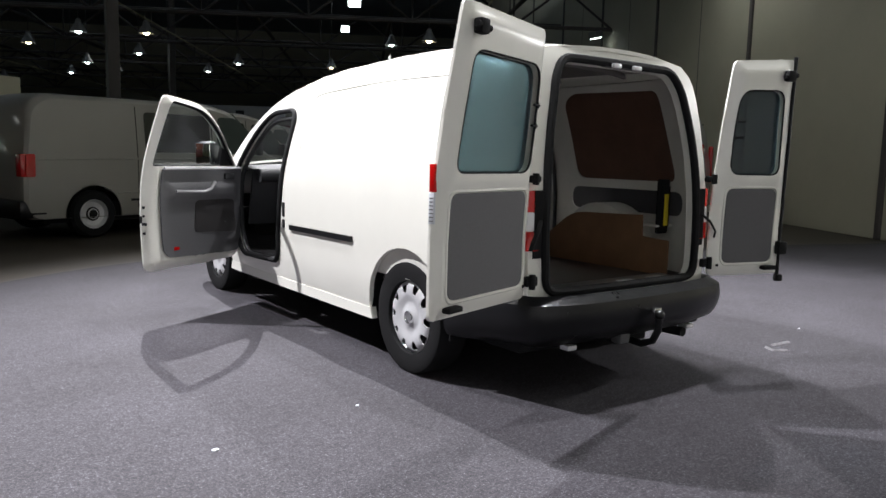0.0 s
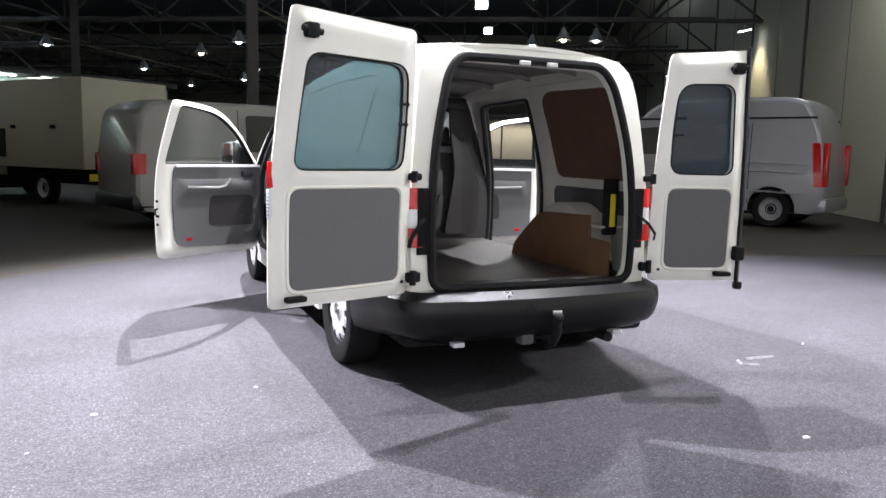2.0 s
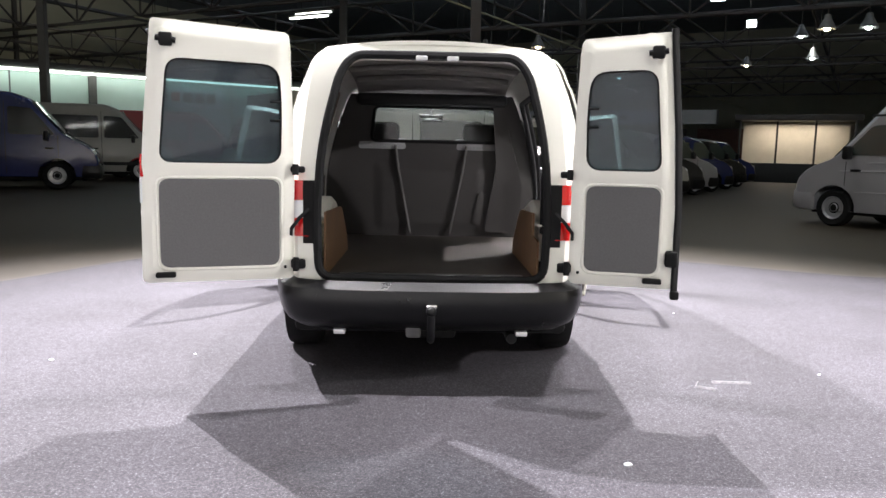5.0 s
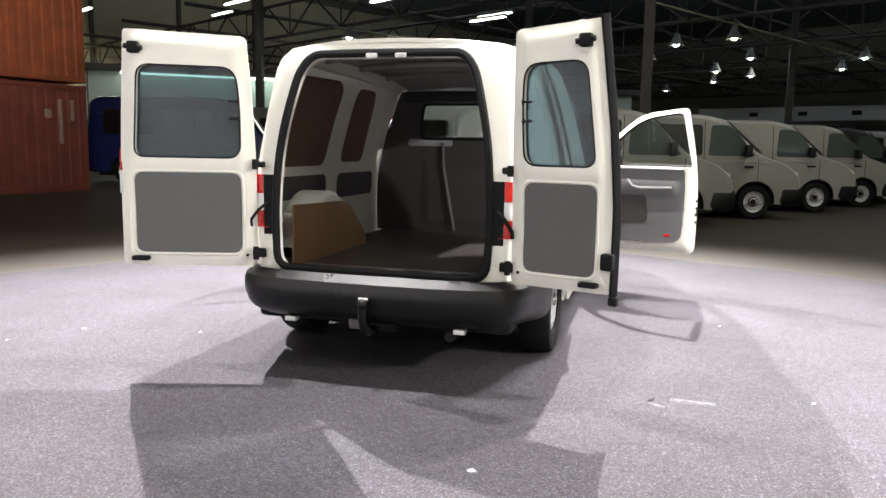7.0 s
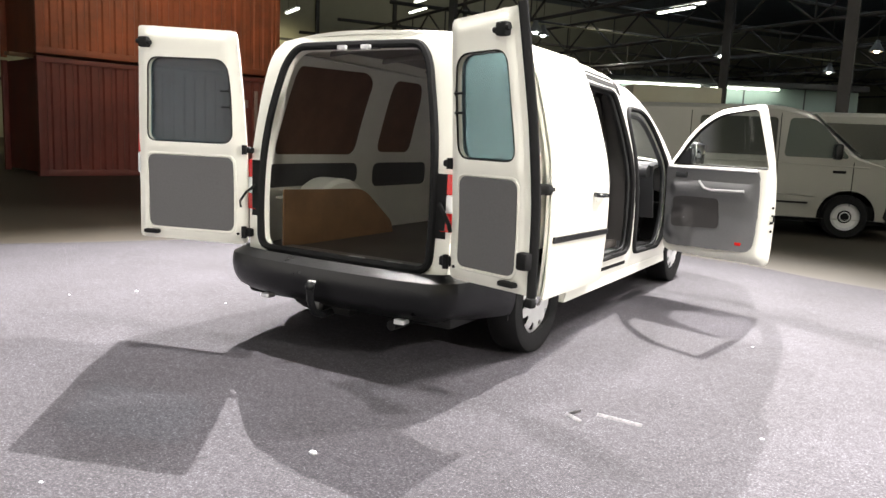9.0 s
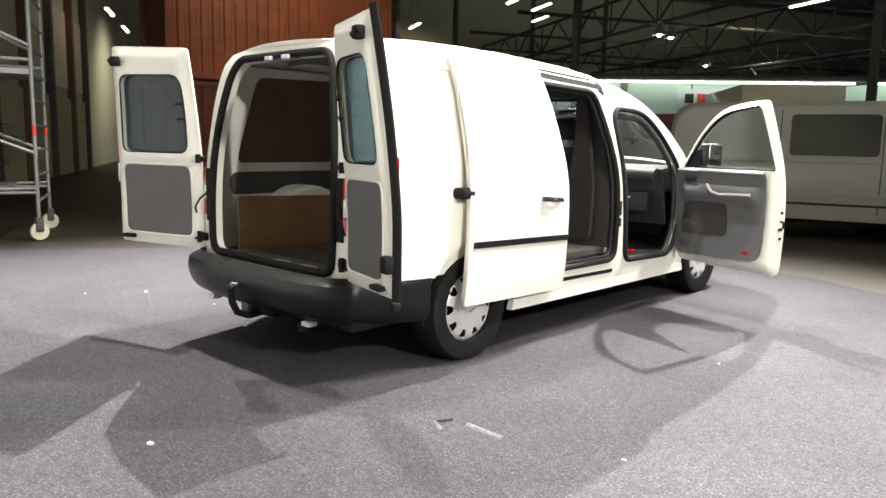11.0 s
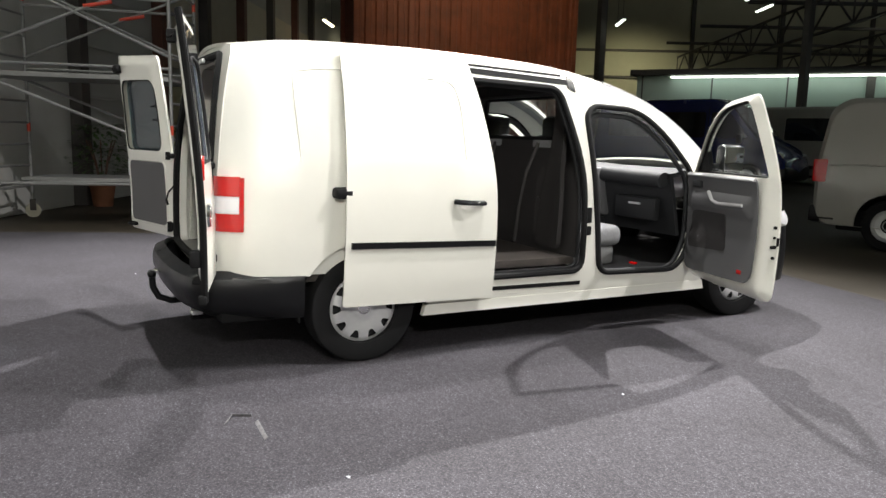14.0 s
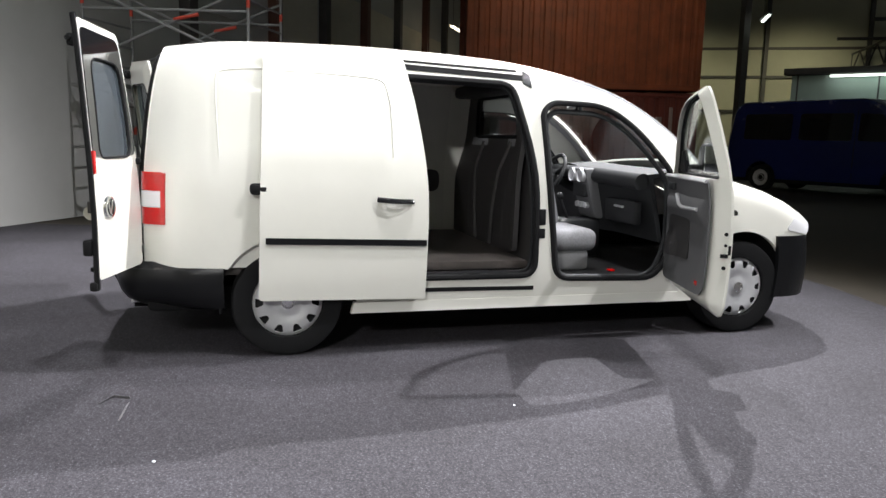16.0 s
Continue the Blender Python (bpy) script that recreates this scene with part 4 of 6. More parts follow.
def rear_door(width, s, angle):
    """Built shut to the van's hinge at x = 0 and run toward +u; the inner face looks to +y."""
    tilt = smoothed([(0.4, 0.0), (0.8, 0.0), (1.0, 0.008), (1.3, 0.033), (1.6, 0.066), (1.85, 0.098)])
    lean = lambda u, z: tilt(z)
    w = width
    out = rounded([(0.0, 0.535), (w, 0.535), (w, 0.95), (w - 0.02, 1.3), (w - 0.068, 1.795), (0.03, 1.765), (0.012, 1.45), (0.0, 1.1)], [0.04, 0.03, 0.3, 0.3, 0.025, 0.035, 0.3, 0.2])
    win = rounded([(0.075, 1.13), (w - 0.09, 1.13), (w - 0.135, 1.615), (0.085, 1.605), (0.07, 1.4)], [0.07, 0.06, 0.07, 0.08, 0.1])
    pan = rounded([(0.078, 0.612), (w - 0.085, 0.612), (w - 0.085, 1.048), (0.078, 1.048)], 0.05)
    grow = lambda poly, k: [(sum(p[0] for p in poly) / len(poly) + (u - sum(p[0] for p in poly) / len(poly)) * (1 + k / (w * 0.4)), sum(p[1] for p in poly) / len(poly) + (z - sum(p[1] for p in poly) / len(poly)) * (1 + k / 0.25)) for u, z in poly]
    d = part("rear_door", thick(skin(out, [win], 0.04, lambda u, z: (u, lean(u, z), z)), 0.012, (0, -5, 1)), PAINT, van, "open white rear door with a tinted window")
    # inner sheet, dished towards its window and lining board
    def inner(u, z):
        e = 1e9
        for i in range(len(out)):
            (x1, y1), (x2, y2) = out[i - 1], out[i]
            t = min(max(((u - x1) * (x2 - x1) + (z - y1) * (y2 - y1)) / max((x2 - x1) ** 2 + (y2 - y1) ** 2, 1e-9), 0), 1)
            e = min(e, math.hypot(u - x1 - t * (x2 - x1), z - y1 - t * (y2 - y1)))
        dish = 0.016 * step3(0.0, 0.05, e) + 0.018 * step3(0.03, 0.065, e)
        field = 0.010 * (1 - step3(-0.004, 0.02, max(abs(u - w / 2) - (w / 2 - 0.07), abs(z - 0.83) - 0.235)))
        return (u, lean(u, z) + 0.014 + dish - field, z)
    bm = skin(out, [win], 0.028, inner)
    part("inner_sheet", thick(bm, 0.004, (0, 5, 1)), PAINT, d)
    bm = skin(win, [], 0.1, lambda u, z: (u, lean(u, z) + 0.008, z))
    part("window", thick(bm, 0.005, (0, -5, 1)), TINT, d, "green tinted window glass")
    bm = bmesh.new()
    sweep(bm, [(u, lean(u, z) + 0.045, z) for u, z in dense(win, 0.05)], (0.005, 0.005), 6, True)
    part("window_seal", bm, RUBBER, d)
    bm = bmesh.new()
    sweep(bm, [(u, lean(u, z) - 0.002, z) for u, z in dense(win, 0.05)], (0.009, 0.006), 6, True)
    part("outer_seal", bm, RUBBER, d)
    rim = rounded([(0.018, 1.135), (w - 0.018, 1.135), (w - 0.03, 1.35), (w - 0.075, 1.755), (0.05, 1.73), (0.03, 1.4)], [0.05, 0.05, 0.2, 0.04, 0.05, 0.2])
    bm = skin(rim, [win], 0.06, lambda u, z: (u, lean(u, z) - 0.006, z))
    part("glass_border", thick(bm, 0.005, (0, -5, 1)), GLOSS_BLACK, d, "black border of the bonded window")
    bm = skin(pan, [], 0.08, lambda u, z: (u, lean(u, z) + 0.043, z))
    part("lining_board", thick(bm, 0.006, (0, 5, 1)), BOARD, d, "grey lining board")
    bm = bmesh.new()
    sweep(bm, [(u, lean(u, z) + 0.036, z) for u, z in dense(grow(pan, 0.012), 0.05)], (0.010, 0.008), 6, True)
    part("board_bead", bm, PAINT, d)
    bm = bmesh.new()
    box(bm, (w - 0.165, lean(0, 1.7) + 0.04, 1.665), (w - 0.105, lean(0, 1.7) + 0.085, 1.725), 0.01)
    tube(bm, (w - 0.18, lean(0, 1.7) + 0.07, 1.69), (w - 0.09, lean(0, 1.7) + 0.07, 1.70), 0.014)
    part("top_latch", bm, RUBBER, d, "black top latch")
    part("bottom_latch", boxbm((w - 0.155, 0.03, 0.565), (w - 0.06, 0.075, 0.59), 0.008), RUBBER, d, "black bottom latch")
    for z in (1.34, 1.43):
        bm = bmesh.new()
        tube(bm, (0.07, lean(0, z) + 0.055, z), (0.125, lean(0, z) + 0.06, z), 0.006)
        tube(bm, (0.075, lean(0, z) + 0.05, z - 0.014), (0.075, lean(0, z) + 0.05, z + 0.014), 0.006)
        part("heater_contact", bm, RUBBER, d)
    for z in (0.60, 1.115):
        bm = bmesh.new()
        tube(bm, (0.05, 0.02, z), (0.05, 0.042, z), 0.008, 10)
        part("rubber_stop", bm, RUBBER, d)
    part("reflector", boxbm((w - 0.022, 0.002, 1.055), (w - 0.001, 0.03, 1.165), 0.003), RED_LENS, d, "red reflector strip on the door edge")
    if s < 0:
        part("sticker", boxbm((w - 0.008, 0.004, 0.93), (w + 0.002, 0.03, 1.05), 0.001), STICKER, d, "pale sticker with lines of print")
        for k in range(7):
            part("print_bar", boxbm((w + 0.002, 0.007, 0.94 + 0.015 * k), (w + 0.003, 0.027, 0.944 + 0.015 * k)), CABIN_MID, d)
    else:
        bm = bmesh.new()
        sweep(bm, [(w + 0.004 - lerp([(0.95, 0), (1.3, 0.02), (1.8, 0.068)], z), lean(w, z) + 0.012, z) for z in np.linspace(0.50, 1.81, 24)], (0.012, 0.022), 8)
        part("edge_seal", bm, RUBBER, d, "black rubber edge strip")
        part("edge_cap", boxbm((w - 0.015, 0.0, 0.485), (w + 0.03, 0.04, 0.53), 0.01), RUBBER, d)
        part("side_latch", boxbm((w - 0.05, 0.025, 0.655), (w + 0.012, 0.075, 0.735), 0.012), RUBBER, d, "black lock block")
    if s > 0:
        spot = Matrix.Translation((w - 0.13, 0.0, 0.885)) @ Matrix.Rotation(radians(-90), 4, "Z")
        for name, prof, material, words in (("badge", [(0.042, 0.003), (0.044, 0.013), (0.054, 0.012), (0.058, 0.0)], CHROME, "round chrome badge ring"), ("badge_disc", [(0, 0.005), (0.043, 0.005)], GLOSS_BLACK, "black disc of the badge")):
            bm = lathe(prof, 28)
            bmesh.ops.transform(bm, matrix=spot, verts=bm.verts)
            part(name, bm, material, d, words)
        for x in (-0.014, 0.014):
            bm = boxbm((-0.006, -0.012, -0.036), (0.006, -0.006, 0.036), 0.002, Matrix.Translation((w - 0.13 + x, 0, 0.885)) @ Matrix.Rotation(radians(x * 1200), 4, "Y"))
            part("badge_bar", bm, CHROME, d)
    if s < 0:
        d.matrix_basis = Matrix.Translation((-0.718, -0.765, 0)) @ Matrix.Rotation(radians(-angle), 4, "Z")
    else:
        for o in (d, *d.children):
            flipx = o.data
            flipx.transform(Matrix.Diagonal((-1, 1, 1, 1)))
            flipx.flip_normals()
        d.matrix_basis = Matrix.Translation((0.718, -0.785, 0)) @ Matrix.Rotation(radians(angle), 4, "Z")
    return d


rear_door(0.735, -1, 163.2)
rear_door(0.528, 1, 164.6)

# sliding door, run back along the right side
SD = rounded([(-0.165, 0.345), (0.79, 0.325), (0.80, 1.0), (0.735, 1.45), (0.665, 1.755), (-0.12, 1.765), (-0.15, 1.0)], [0.02, 0.02, 0.3, 0.2, 0.02, 0.02, 0.2])
sd_x = lambda y, z: side_x(0.6, min(z, 1.77)) + 0.07 + 0.012 * (0.3 - y)
bm = thick(skin(SD, [], 0.032, lambda y, z: (sd_x(y, z) + pressed(y, z, -0.9, 0.585, 0.40, 1.60), y, z)), 0.012, (5, 0, 1))
sd = part("sliding_door", bm, PAINT, van, "white sliding side door, slid open")
bm = skin([(y * 0.97 + 0.01, 0.36 + (z - 0.345) * 0.975) for y, z in SD], [], 0.08, lambda y, z: (sd_x(y, z) - 0.045, y, z))
part("inner_panel", thick(bm, 0.02, (-5, 0, 1)), INNER_PAINT, sd)


swage([(-0.12, 1.615), (0.3, 1.605), (0.55, 1.59), (0.585, 1.45), (0.59, 1.15)], lambda y, z: sd_x(y, z) + pressed(y, z, -0.9, 0.585, 0.40, 1.60), 1, sd)
bm = skin([(-0.125, 0.668), (0.785, 0.645), (0.785, 0.678), (-0.125, 0.702)], [], 0.05, lambda y, z: (sd_x(y, z) + 0.014, y, z))
part("rub_strip", thick(bm, 0.016, (5, 0, 0.6)), BLACK_PLASTIC, sd, "black plastic rub strip")


def handle(parent, xf, y, z, s=1):
    bm = bmesh.new()
    sweep(bm, [(xf(y - 0.105, z) + 0.012, y - 0.105, z + 0.008), (xf(y - 0.06, z) + 0.034, y - 0.06, z + 0.004), (xf(y, z) + 0.042, y, z), (xf(y + 0.06, z) + 0.034, y + 0.06, z - 0.002), (xf(y + 0.10, z) + 0.012, y + 0.10, z - 0.004)], (0.013, 0.017), 8)
    part("door_handle", mirror_x(bm, s), GLOSS_BLACK, parent, "glossy black bow handle")
    cup = rounded([(y - 0.06, z - 0.045), (y + 0.06, z - 0.045), (y + 0.06, z + 0.045), (y - 0.06, z + 0.045)], 0.045)
    bm = skin(cup, [], 0.02, lambda yy, zz: (xf(yy, zz) + 0.004, yy, zz))
    part("handle_cup", mirror_x(thick(bm, 0.004, (5, 0, 1)), s), PAINT, parent)


handle(sd, sd_x, 0.60, 0.905)
bm = bmesh.new()
box(bm, (0.865, -0.205, 0.935), (0.965, -0.10, 0.995), 0.02)
part("roller_arm", bm, RUBBER, van, "black roller arm of the sliding door")
bm = skin([(-0.12, 0.955), (0.62, 0.955), (0.62, 0.985), (-0.12, 0.985)], [], 0.08, lambda y, z: (side_x(y, z) + 0.004, y, z))
part("rear_rail", thick(bm, 0.006, (5, 0, 1)), RUBBER, van, "dark slot of the sliding rail")
bm = skin([(0.60, 1.665), (1.44, 1.628), (1.44, 1.66), (0.60, 1.698)], [], 0.06, lambda y, z: (side_x(y, z) + 0.005, y, z))
part("upper_rail", thick(bm, 0.012, (5, 0, 1)), RUBBER, van, "dark upper door rail")
bm = skin([(0.60, 1.71), (1.40, 1.68), (1.40, 1.692), (0.60, 1.722)], [], 0.06, lambda y, z: (side_x(y, z) + 0.004, y, z))
part("roof_gutter", thick(bm, 0.01, (5, 0, 1)), RUBBER, van)
bm = skin(rounded([(1.43, 1.61), (1.49, 1.58), (1.485, 1.66), (1.44, 1.69)], 0.01), [], 0.03, lambda y, z: (side_x(y, z) + 0.006, y, z))
part("rail_end_cap", thick(bm, 0.012, (5, 0, 1)), BLACK_PLASTIC, van)
bm = skin([(0.60, 0.355), (1.50, 0.345), (1.50, 0.37), (0.60, 0.38)], [], 0.06, lambda y, z: (side_x(y, z) + 0.004, y, z))
part("lower_rail", thick(bm, 0.008, (5, 0, 1)), RUBBER, van, "dark lower door rail")
bm = bmesh.new()
sweep(bm, [(side_x(y, z) + 0.0, y, z) for y, z in dense(SLIDE, 0.06)], (0.022, 0.02), 8, True)
part("sliding_seal", bm, RUBBER, van, "black rubber seal")
bm = bmesh.new()
sweep(bm, [(side_x(y, z) - 0.035, y, z) for y, z in dense([(1.05 + (y - 1.05) * 0.965, 1.02 + (z - 1.02) * 0.975) for y, z in SLIDE], 0.06)], (0.022, 0.012), 8, True)
part("step_edge", bm, CABIN_DARK, van)
part("side_step", boxbm((0.70, 0.62, 0.43), (0.865, 1.47, 0.452), 0.008), CABIN_GREY, van, "grey plastic door step")
bm = skin([(0.55, 0.672), (1.42, 0.668), (1.42, 0.702), (0.55, 0.706)], [], 0.05, lambda y, z: (side_x(y, z) + 0.014, y, z))
part("rub_strip", mirror_x(thick(bm, 0.016, (5, 0, 0.6)), -1), BLACK_PLASTIC, van, "black plastic rub strip")


def front_door(s, angle, short):
    hx, hy = side_x(2.5, 0.8), 2.50
    fd = rounded([(2.50, 0.36), (2.52, 1.05), (2.25, 1.36), (2.0, 1.53), (1.575, 1.575), (1.49, 1.0), (1.49, 0.345)], [0.1, 0.05, 0.2, 0.25, 0.04, 0.3, 0.06])
    wn = rounded([(2.43, 1.085), (2.215, 1.328), (1.975, 1.492), (1.615, 1.54), (1.537, 1.085)], [0.03, 0.1, 0.2, 0.05, 0.02])
    ox = lambda y, z: side_x(y, z) - hx
    d = part("front_door", mirror_x(thick(skin(fd, [wn], 0.04, lambda y, z: (ox(y, z), y - hy, z)), 0.012, (5, -1, 1)), s), PAINT, van, "open white front door with grey inner trim")
    def inner(y, z):
        e = 1e9
        for i in range(len(fd)):
            (x1, y1), (x2, y2) = fd[i - 1], fd[i]
            t = min(max(((y - x1) * (x2 - x1) + (z - y1) * (y2 - y1)) / max((x2 - x1) ** 2 + (y2 - y1) ** 2, 1e-9), 0), 1)
            e = min(e, math.hypot(y - x1 - t * (x2 - x1), z - y1 - t * (y2 - y1)))
        return (ox(y, z) - 0.014 - 0.045 * step3(0, 0.035, e) - 0.02 * step3(0.03, 0.07, e), y - hy, z)
    part("inner_sheet", mirror_x(thick(skin(fd, [wn], 0.03, inner), 0.004, (-5, 0, 1)), s), PAINT, d)
    tr = rounded([(2.45, 0.42), (2.46, 1.07), (1.60, 1.075), (1.585, 0.9), (1.60, 0.44)], [0.1, 0.03, 0.03, 0.2, 0.1])
    def trim(y, z):
        k = 0.0
        k += 0.03 * (1 - step3(-0.01, 0.015, max(abs(y - 2.02) - 0.36, abs(z - 0.90) - 0.045)))
        k += 0.025 * (1 - step3(-0.02, 0.03, math.hypot(y - 2.30, z - 0.60) - 0.10))
        return (ox(y, z) - 0.102 - k, y - hy, z)
    t = part("door_trim", mirror_x(thick(skin(tr, [], 0.028, trim), 0.01, (-5, 0, 1)), s), CABIN_MID, d, "grey plastic door trim")
    # a flat dark plate draws the shade inside the map pocket's recess
    pk = rounded([(1.92, 0.60), (2.36, 0.58), (2.38, 0.82), (2.30, 0.835), (1.94, 0.835)], 0.04)
    bm = skin(pk, [], 0.04, lambda y, z: (ox(y, z) - 0.1075 - 0.025 * (1 - step3(-0.02, 0.03, math.hypot(y - 2.30, z - 0.60) - 0.10)), y - hy, z))
    part("door_pocket", mirror_x(thick(bm, 0.006, (-5, 0, 1)), s), BULK, d, "map pocket, its recess shade drawn as a flat dark plate")
    # a pale bead stands in for the highlight along the armrest
    bm = bmesh.new()
    sweep(bm, [(ox(y, z) - 0.135, y - hy, z) for y, z in ((1.70, 0.91), (1.85, 0.905), (2.0, 0.90), (2.07, 0.915), (2.12, 0.97))], (0.012, 0.010), 8)
    part("armrest_edge", mirror_x(bm, s), PILLAR, d, "highlight along the armrest edge, drawn as a pale bead")
    bm = bmesh.new()
    sweep(bm, [(ox(y, 1.07) - 0.105, y - hy, 1.07) for y in np.linspace(1.61, 2.44, 8)], (0.014, 0.008), 8)
    part("sill_trim", mirror_x(bm, s), PILLAR, d, "pale window sill strip")
    bm = boxbm((ox(2.28, 1.0) - 0.125, -0.25, 0.985), (ox(2.28, 1.0) - 0.10, -0.14, 1.03), 0.008)
    part("inner_handle", mirror_x(bm, s), CABIN_DARK, d, "dark inner door handle")
    bm = boxbm((ox(2.0, 0.5) - 0.105, -0.80, 0.485), (ox(2.0, 0.5) - 0.090, -0.745, 0.51), 0.003)
    part("warning_lamp", mirror_x(bm, s), RED_LENS, d, "small red door lamp")
    bm = skin(wn, [], 0.1, lambda y, z: (ox(y, z) - 0.022, y - hy, z))
    part("window", mirror_x(thick(bm, 0.004, (5, 0, 1)), s), CLEAR, d).visible_shadow = False
    bm = bmesh.new()
    sweep(bm, [(ox(y, z) - 0.03, y - hy, z) for y, z in dense(wn, 0.05)], (0.010, 0.014), 6, True)
    part("window_seal", mirror_x(bm, s), RUBBER, d)
    bm = skin(rounded([(2.46, 1.07), (2.27, 1.07), (2.27, 1.24)], 0.02), [], 0.04, lambda y, z: (ox(y, z) - 0.005, y - hy, z))
    part("mirror_triangle", mirror_x(thick(bm, 0.03, (5, 0, 1)), s), BLACK_PLASTIC, d)
    # door mirror
    bm = bmesh.new()
    box(bm, (ox(2.35, 1.1) + 0.07, -0.20, 1.075), (ox(2.35, 1.1) + 0.235, -0.08, 1.275), 0.04, seg=3)
    tube(bm, (ox(2.35, 1.1) - 0.01, -0.13, 1.11), (ox(2.35, 1.1) + 0.10, -0.13, 1.12), 0.03)
    part("door_mirror", mirror_x(bm, s), BLACK_PLASTIC, d, "black door mirror housing")
    bm = boxbm((ox(2.35, 1.1) + 0.083, -0.206, 1.095), (ox(2.35, 1.1) + 0.222, -0.199, 1.257), 0.003)
    part("mirror_glass", mirror_x(bm, s), MIRROR, d)
    # edge with lock holes
    for z, r in ((0.80, 0.010), (0.74, 0.008), (0.62, 0.010)):
        bm = bmesh.new()
        tube(bm, (ox(1.49, z) - 0.035, -1.014, z), (ox(1.49, z) - 0.035, -1.004, z), r, 12)
        part("lock_hole", mirror_x(bm, s), RUBBER, d)
    part("lock", mirror_x(boxbm((ox(1.49, 0.69) - 0.06, -1.016, 0.675), (ox(1.49, 0.69) - 0.02, -1.004, 0.695), 0.003), s), RUBBER, d)
    bm = boxbm((ox(1.49, 0.7) - 0.02, -1.018, 0.69), (ox(1.49, 0.7) - 0.006, -1.006, 0.74), 0.003)
    part("edge_plate", mirror_x(bm, s), RUBBER, d)
    handle(d, lambda y, z: ox(y + hy, z), -0.88, 0.905, s)
    d.matrix_basis = Matrix.Translation((s * hx, hy, 0)) @ Matrix.Rotation(radians(s * angle), 4, "Z")
    for o in (d, *d.children):
        o.data.transform(Matrix.Diagonal((1, short, 1, 1)))
    for z in (0.62, 0.92):
        part("hinge", mirror_x(boxbm((hx - 0.06, hy - 0.06, z - 0.03), (hx + 0.012, hy + 0.01, z + 0.03), 0.008), s), PAINT, van)


front_door(1, 73.5, 0.915)
front_door(-1, 60.5, 0.965)


# ---------- hall shell ----------
wall("wall_south", hall(0, -46), hall(0, EAST + 0.3), ROOF, -0.3, WALL_WHITE, "white painted hall wall")
wall("wall_east", hall(0, EAST), hall(75, EAST), ROOF, -0.3, WALL_BEIGE, "pale beige panelled hall wall")
wall("wall_north", hall(75, -46), hall(75, EAST), ROOF, 0.3, WALL_BEIGE, "far hall wall")
wall("wall_west", hall(0, -46), hall(75, -46), ROOF, 0.3, WALL_BEIGE, "far side hall wall")
bm = bmesh.new()
bmesh.ops.create_grid(bm, x_segments=2, y_segments=2, size=70, matrix=Matrix.Translation((0, 30, ROOF)))
tagged(mesh_ob("ceiling", bm, DARK_ROOF, False), "dark hall roof", "ceiling", kind="structure")
edge = [(-6.0, -3.2), (-5.25, -0.75), (-4.4, 0.66), (-3.7, 2.0), (-3.1, 3.4), (-2.25, 4.3), (-0.8, 5.0), (0.3, 4.8), (1.2, 4.6), (2.0, 4.2), (3.0, 3.85), (4.7, 2.95), (5.8, 2.9), (6.9, 2.75), (9.6, 1.9)]
ex, ey = smoothed(list(enumerate(p[0] for p in edge))), smoothed(list(enumerate(p[1] for p in edge)))
bm = bmesh.new()
ring = [bm.verts.new((ex(k), ey(k), 0.0)) for k in np.linspace(0, len(edge) - 1, 80)]
ring += [bm.verts.new(v) for v in (hall(12, EAST - 0.02), hall(0.02, EAST - 0.02), hall(0.02, 0.2))]
f = bm.faces.new(ring)
r = bmesh.ops.extrude_face_region(bm, geom=[f])
bmesh.ops.translate(bm, verts=[v for v in r["geom"] if isinstance(v, bmesh.types.BMVert)], vec=(0, 0, -0.010))
bmesh.ops.recalc_face_normals(bm, faces=bm.faces)
tagged(mesh_ob("carpet", bm, CARPET, False), "grey violet needle-felt carpet laid on the floor", "carpet", kind="structure")
rnd = random.Random(4)
for x, y, r in ((0.773, -1.865, 0.014), (-1.37, -0.35, 0.008), (-2.12, -0.52, 0.012), (-2.35, -0.9, 0.006), (2.2, -0.6, 0.008), (1.9, 1.0, 0.006), (0.2, -2.6, 0.006)):
    bm = bmesh.new()
    bmesh.ops.create_icosphere(bm, subdivisions=2, radius=r, matrix=Matrix.Translation((x, y, r * 0.25)) @ Matrix.Diagonal((1.3, 0.9, 0.5, 1)))
    for v in bm.verts:
        v.co += Vector((rnd.uniform(-1, 1), rnd.uniform(-1, 1), 0)) * r * 0.2
    tagged(mesh_ob("paper_scrap", bm, STICKER), "small pale paper scrap lying on the carpet", "scrap", group="scraps on the carpet")


for line in (((1.49, -0.91), (1.40, -0.86), (1.44, -0.78)), ((1.73, -0.79), (1.62, -0.785), (1.52, -0.78))):
    bm = bmesh.new()
    sweep(bm, [(x, y, 0.0025) for x, y in line], (0.013, 0.0025), 6)
    tagged(mesh_ob("scuff_mark", bm, SCUFF), "pale rubbed scuff in the carpet", "scuff", group="scuffs in the carpet", kind="structure")


def hall_box(name, a0, a1, b0, b1, z0, z1, material, label, category, parent=None, kind=""):
    bm = bmesh.new()
    m = Matrix((( A.x, -B.x, 0, -5.32), (A.y, -B.y, 0, -3.34), (0, 0, 1, 0), (0, 0, 0, 1)))
    box(bm, (a0, b0, z0), (a1, b1, z1), 0.01, m)
    bmesh.ops.recalc_face_normals(bm, faces=bm.faces)
    o = mesh_ob(name, bm, material, False, parent)
    return tagged(o, label, category, kind=kind)


# east wall: dark joints between its panels, and the ledge above
for a in (12.6, 17.3, 22.8, 28.0, 33.5, 39.5, 46, 53, 61):
    hall_box("wall_column", a - 0.06, a + 0.06, EAST - 0.05, EAST + 0.02, 0, ROOF, STEEL, "dark steel column against the wall", "column", kind="structure")
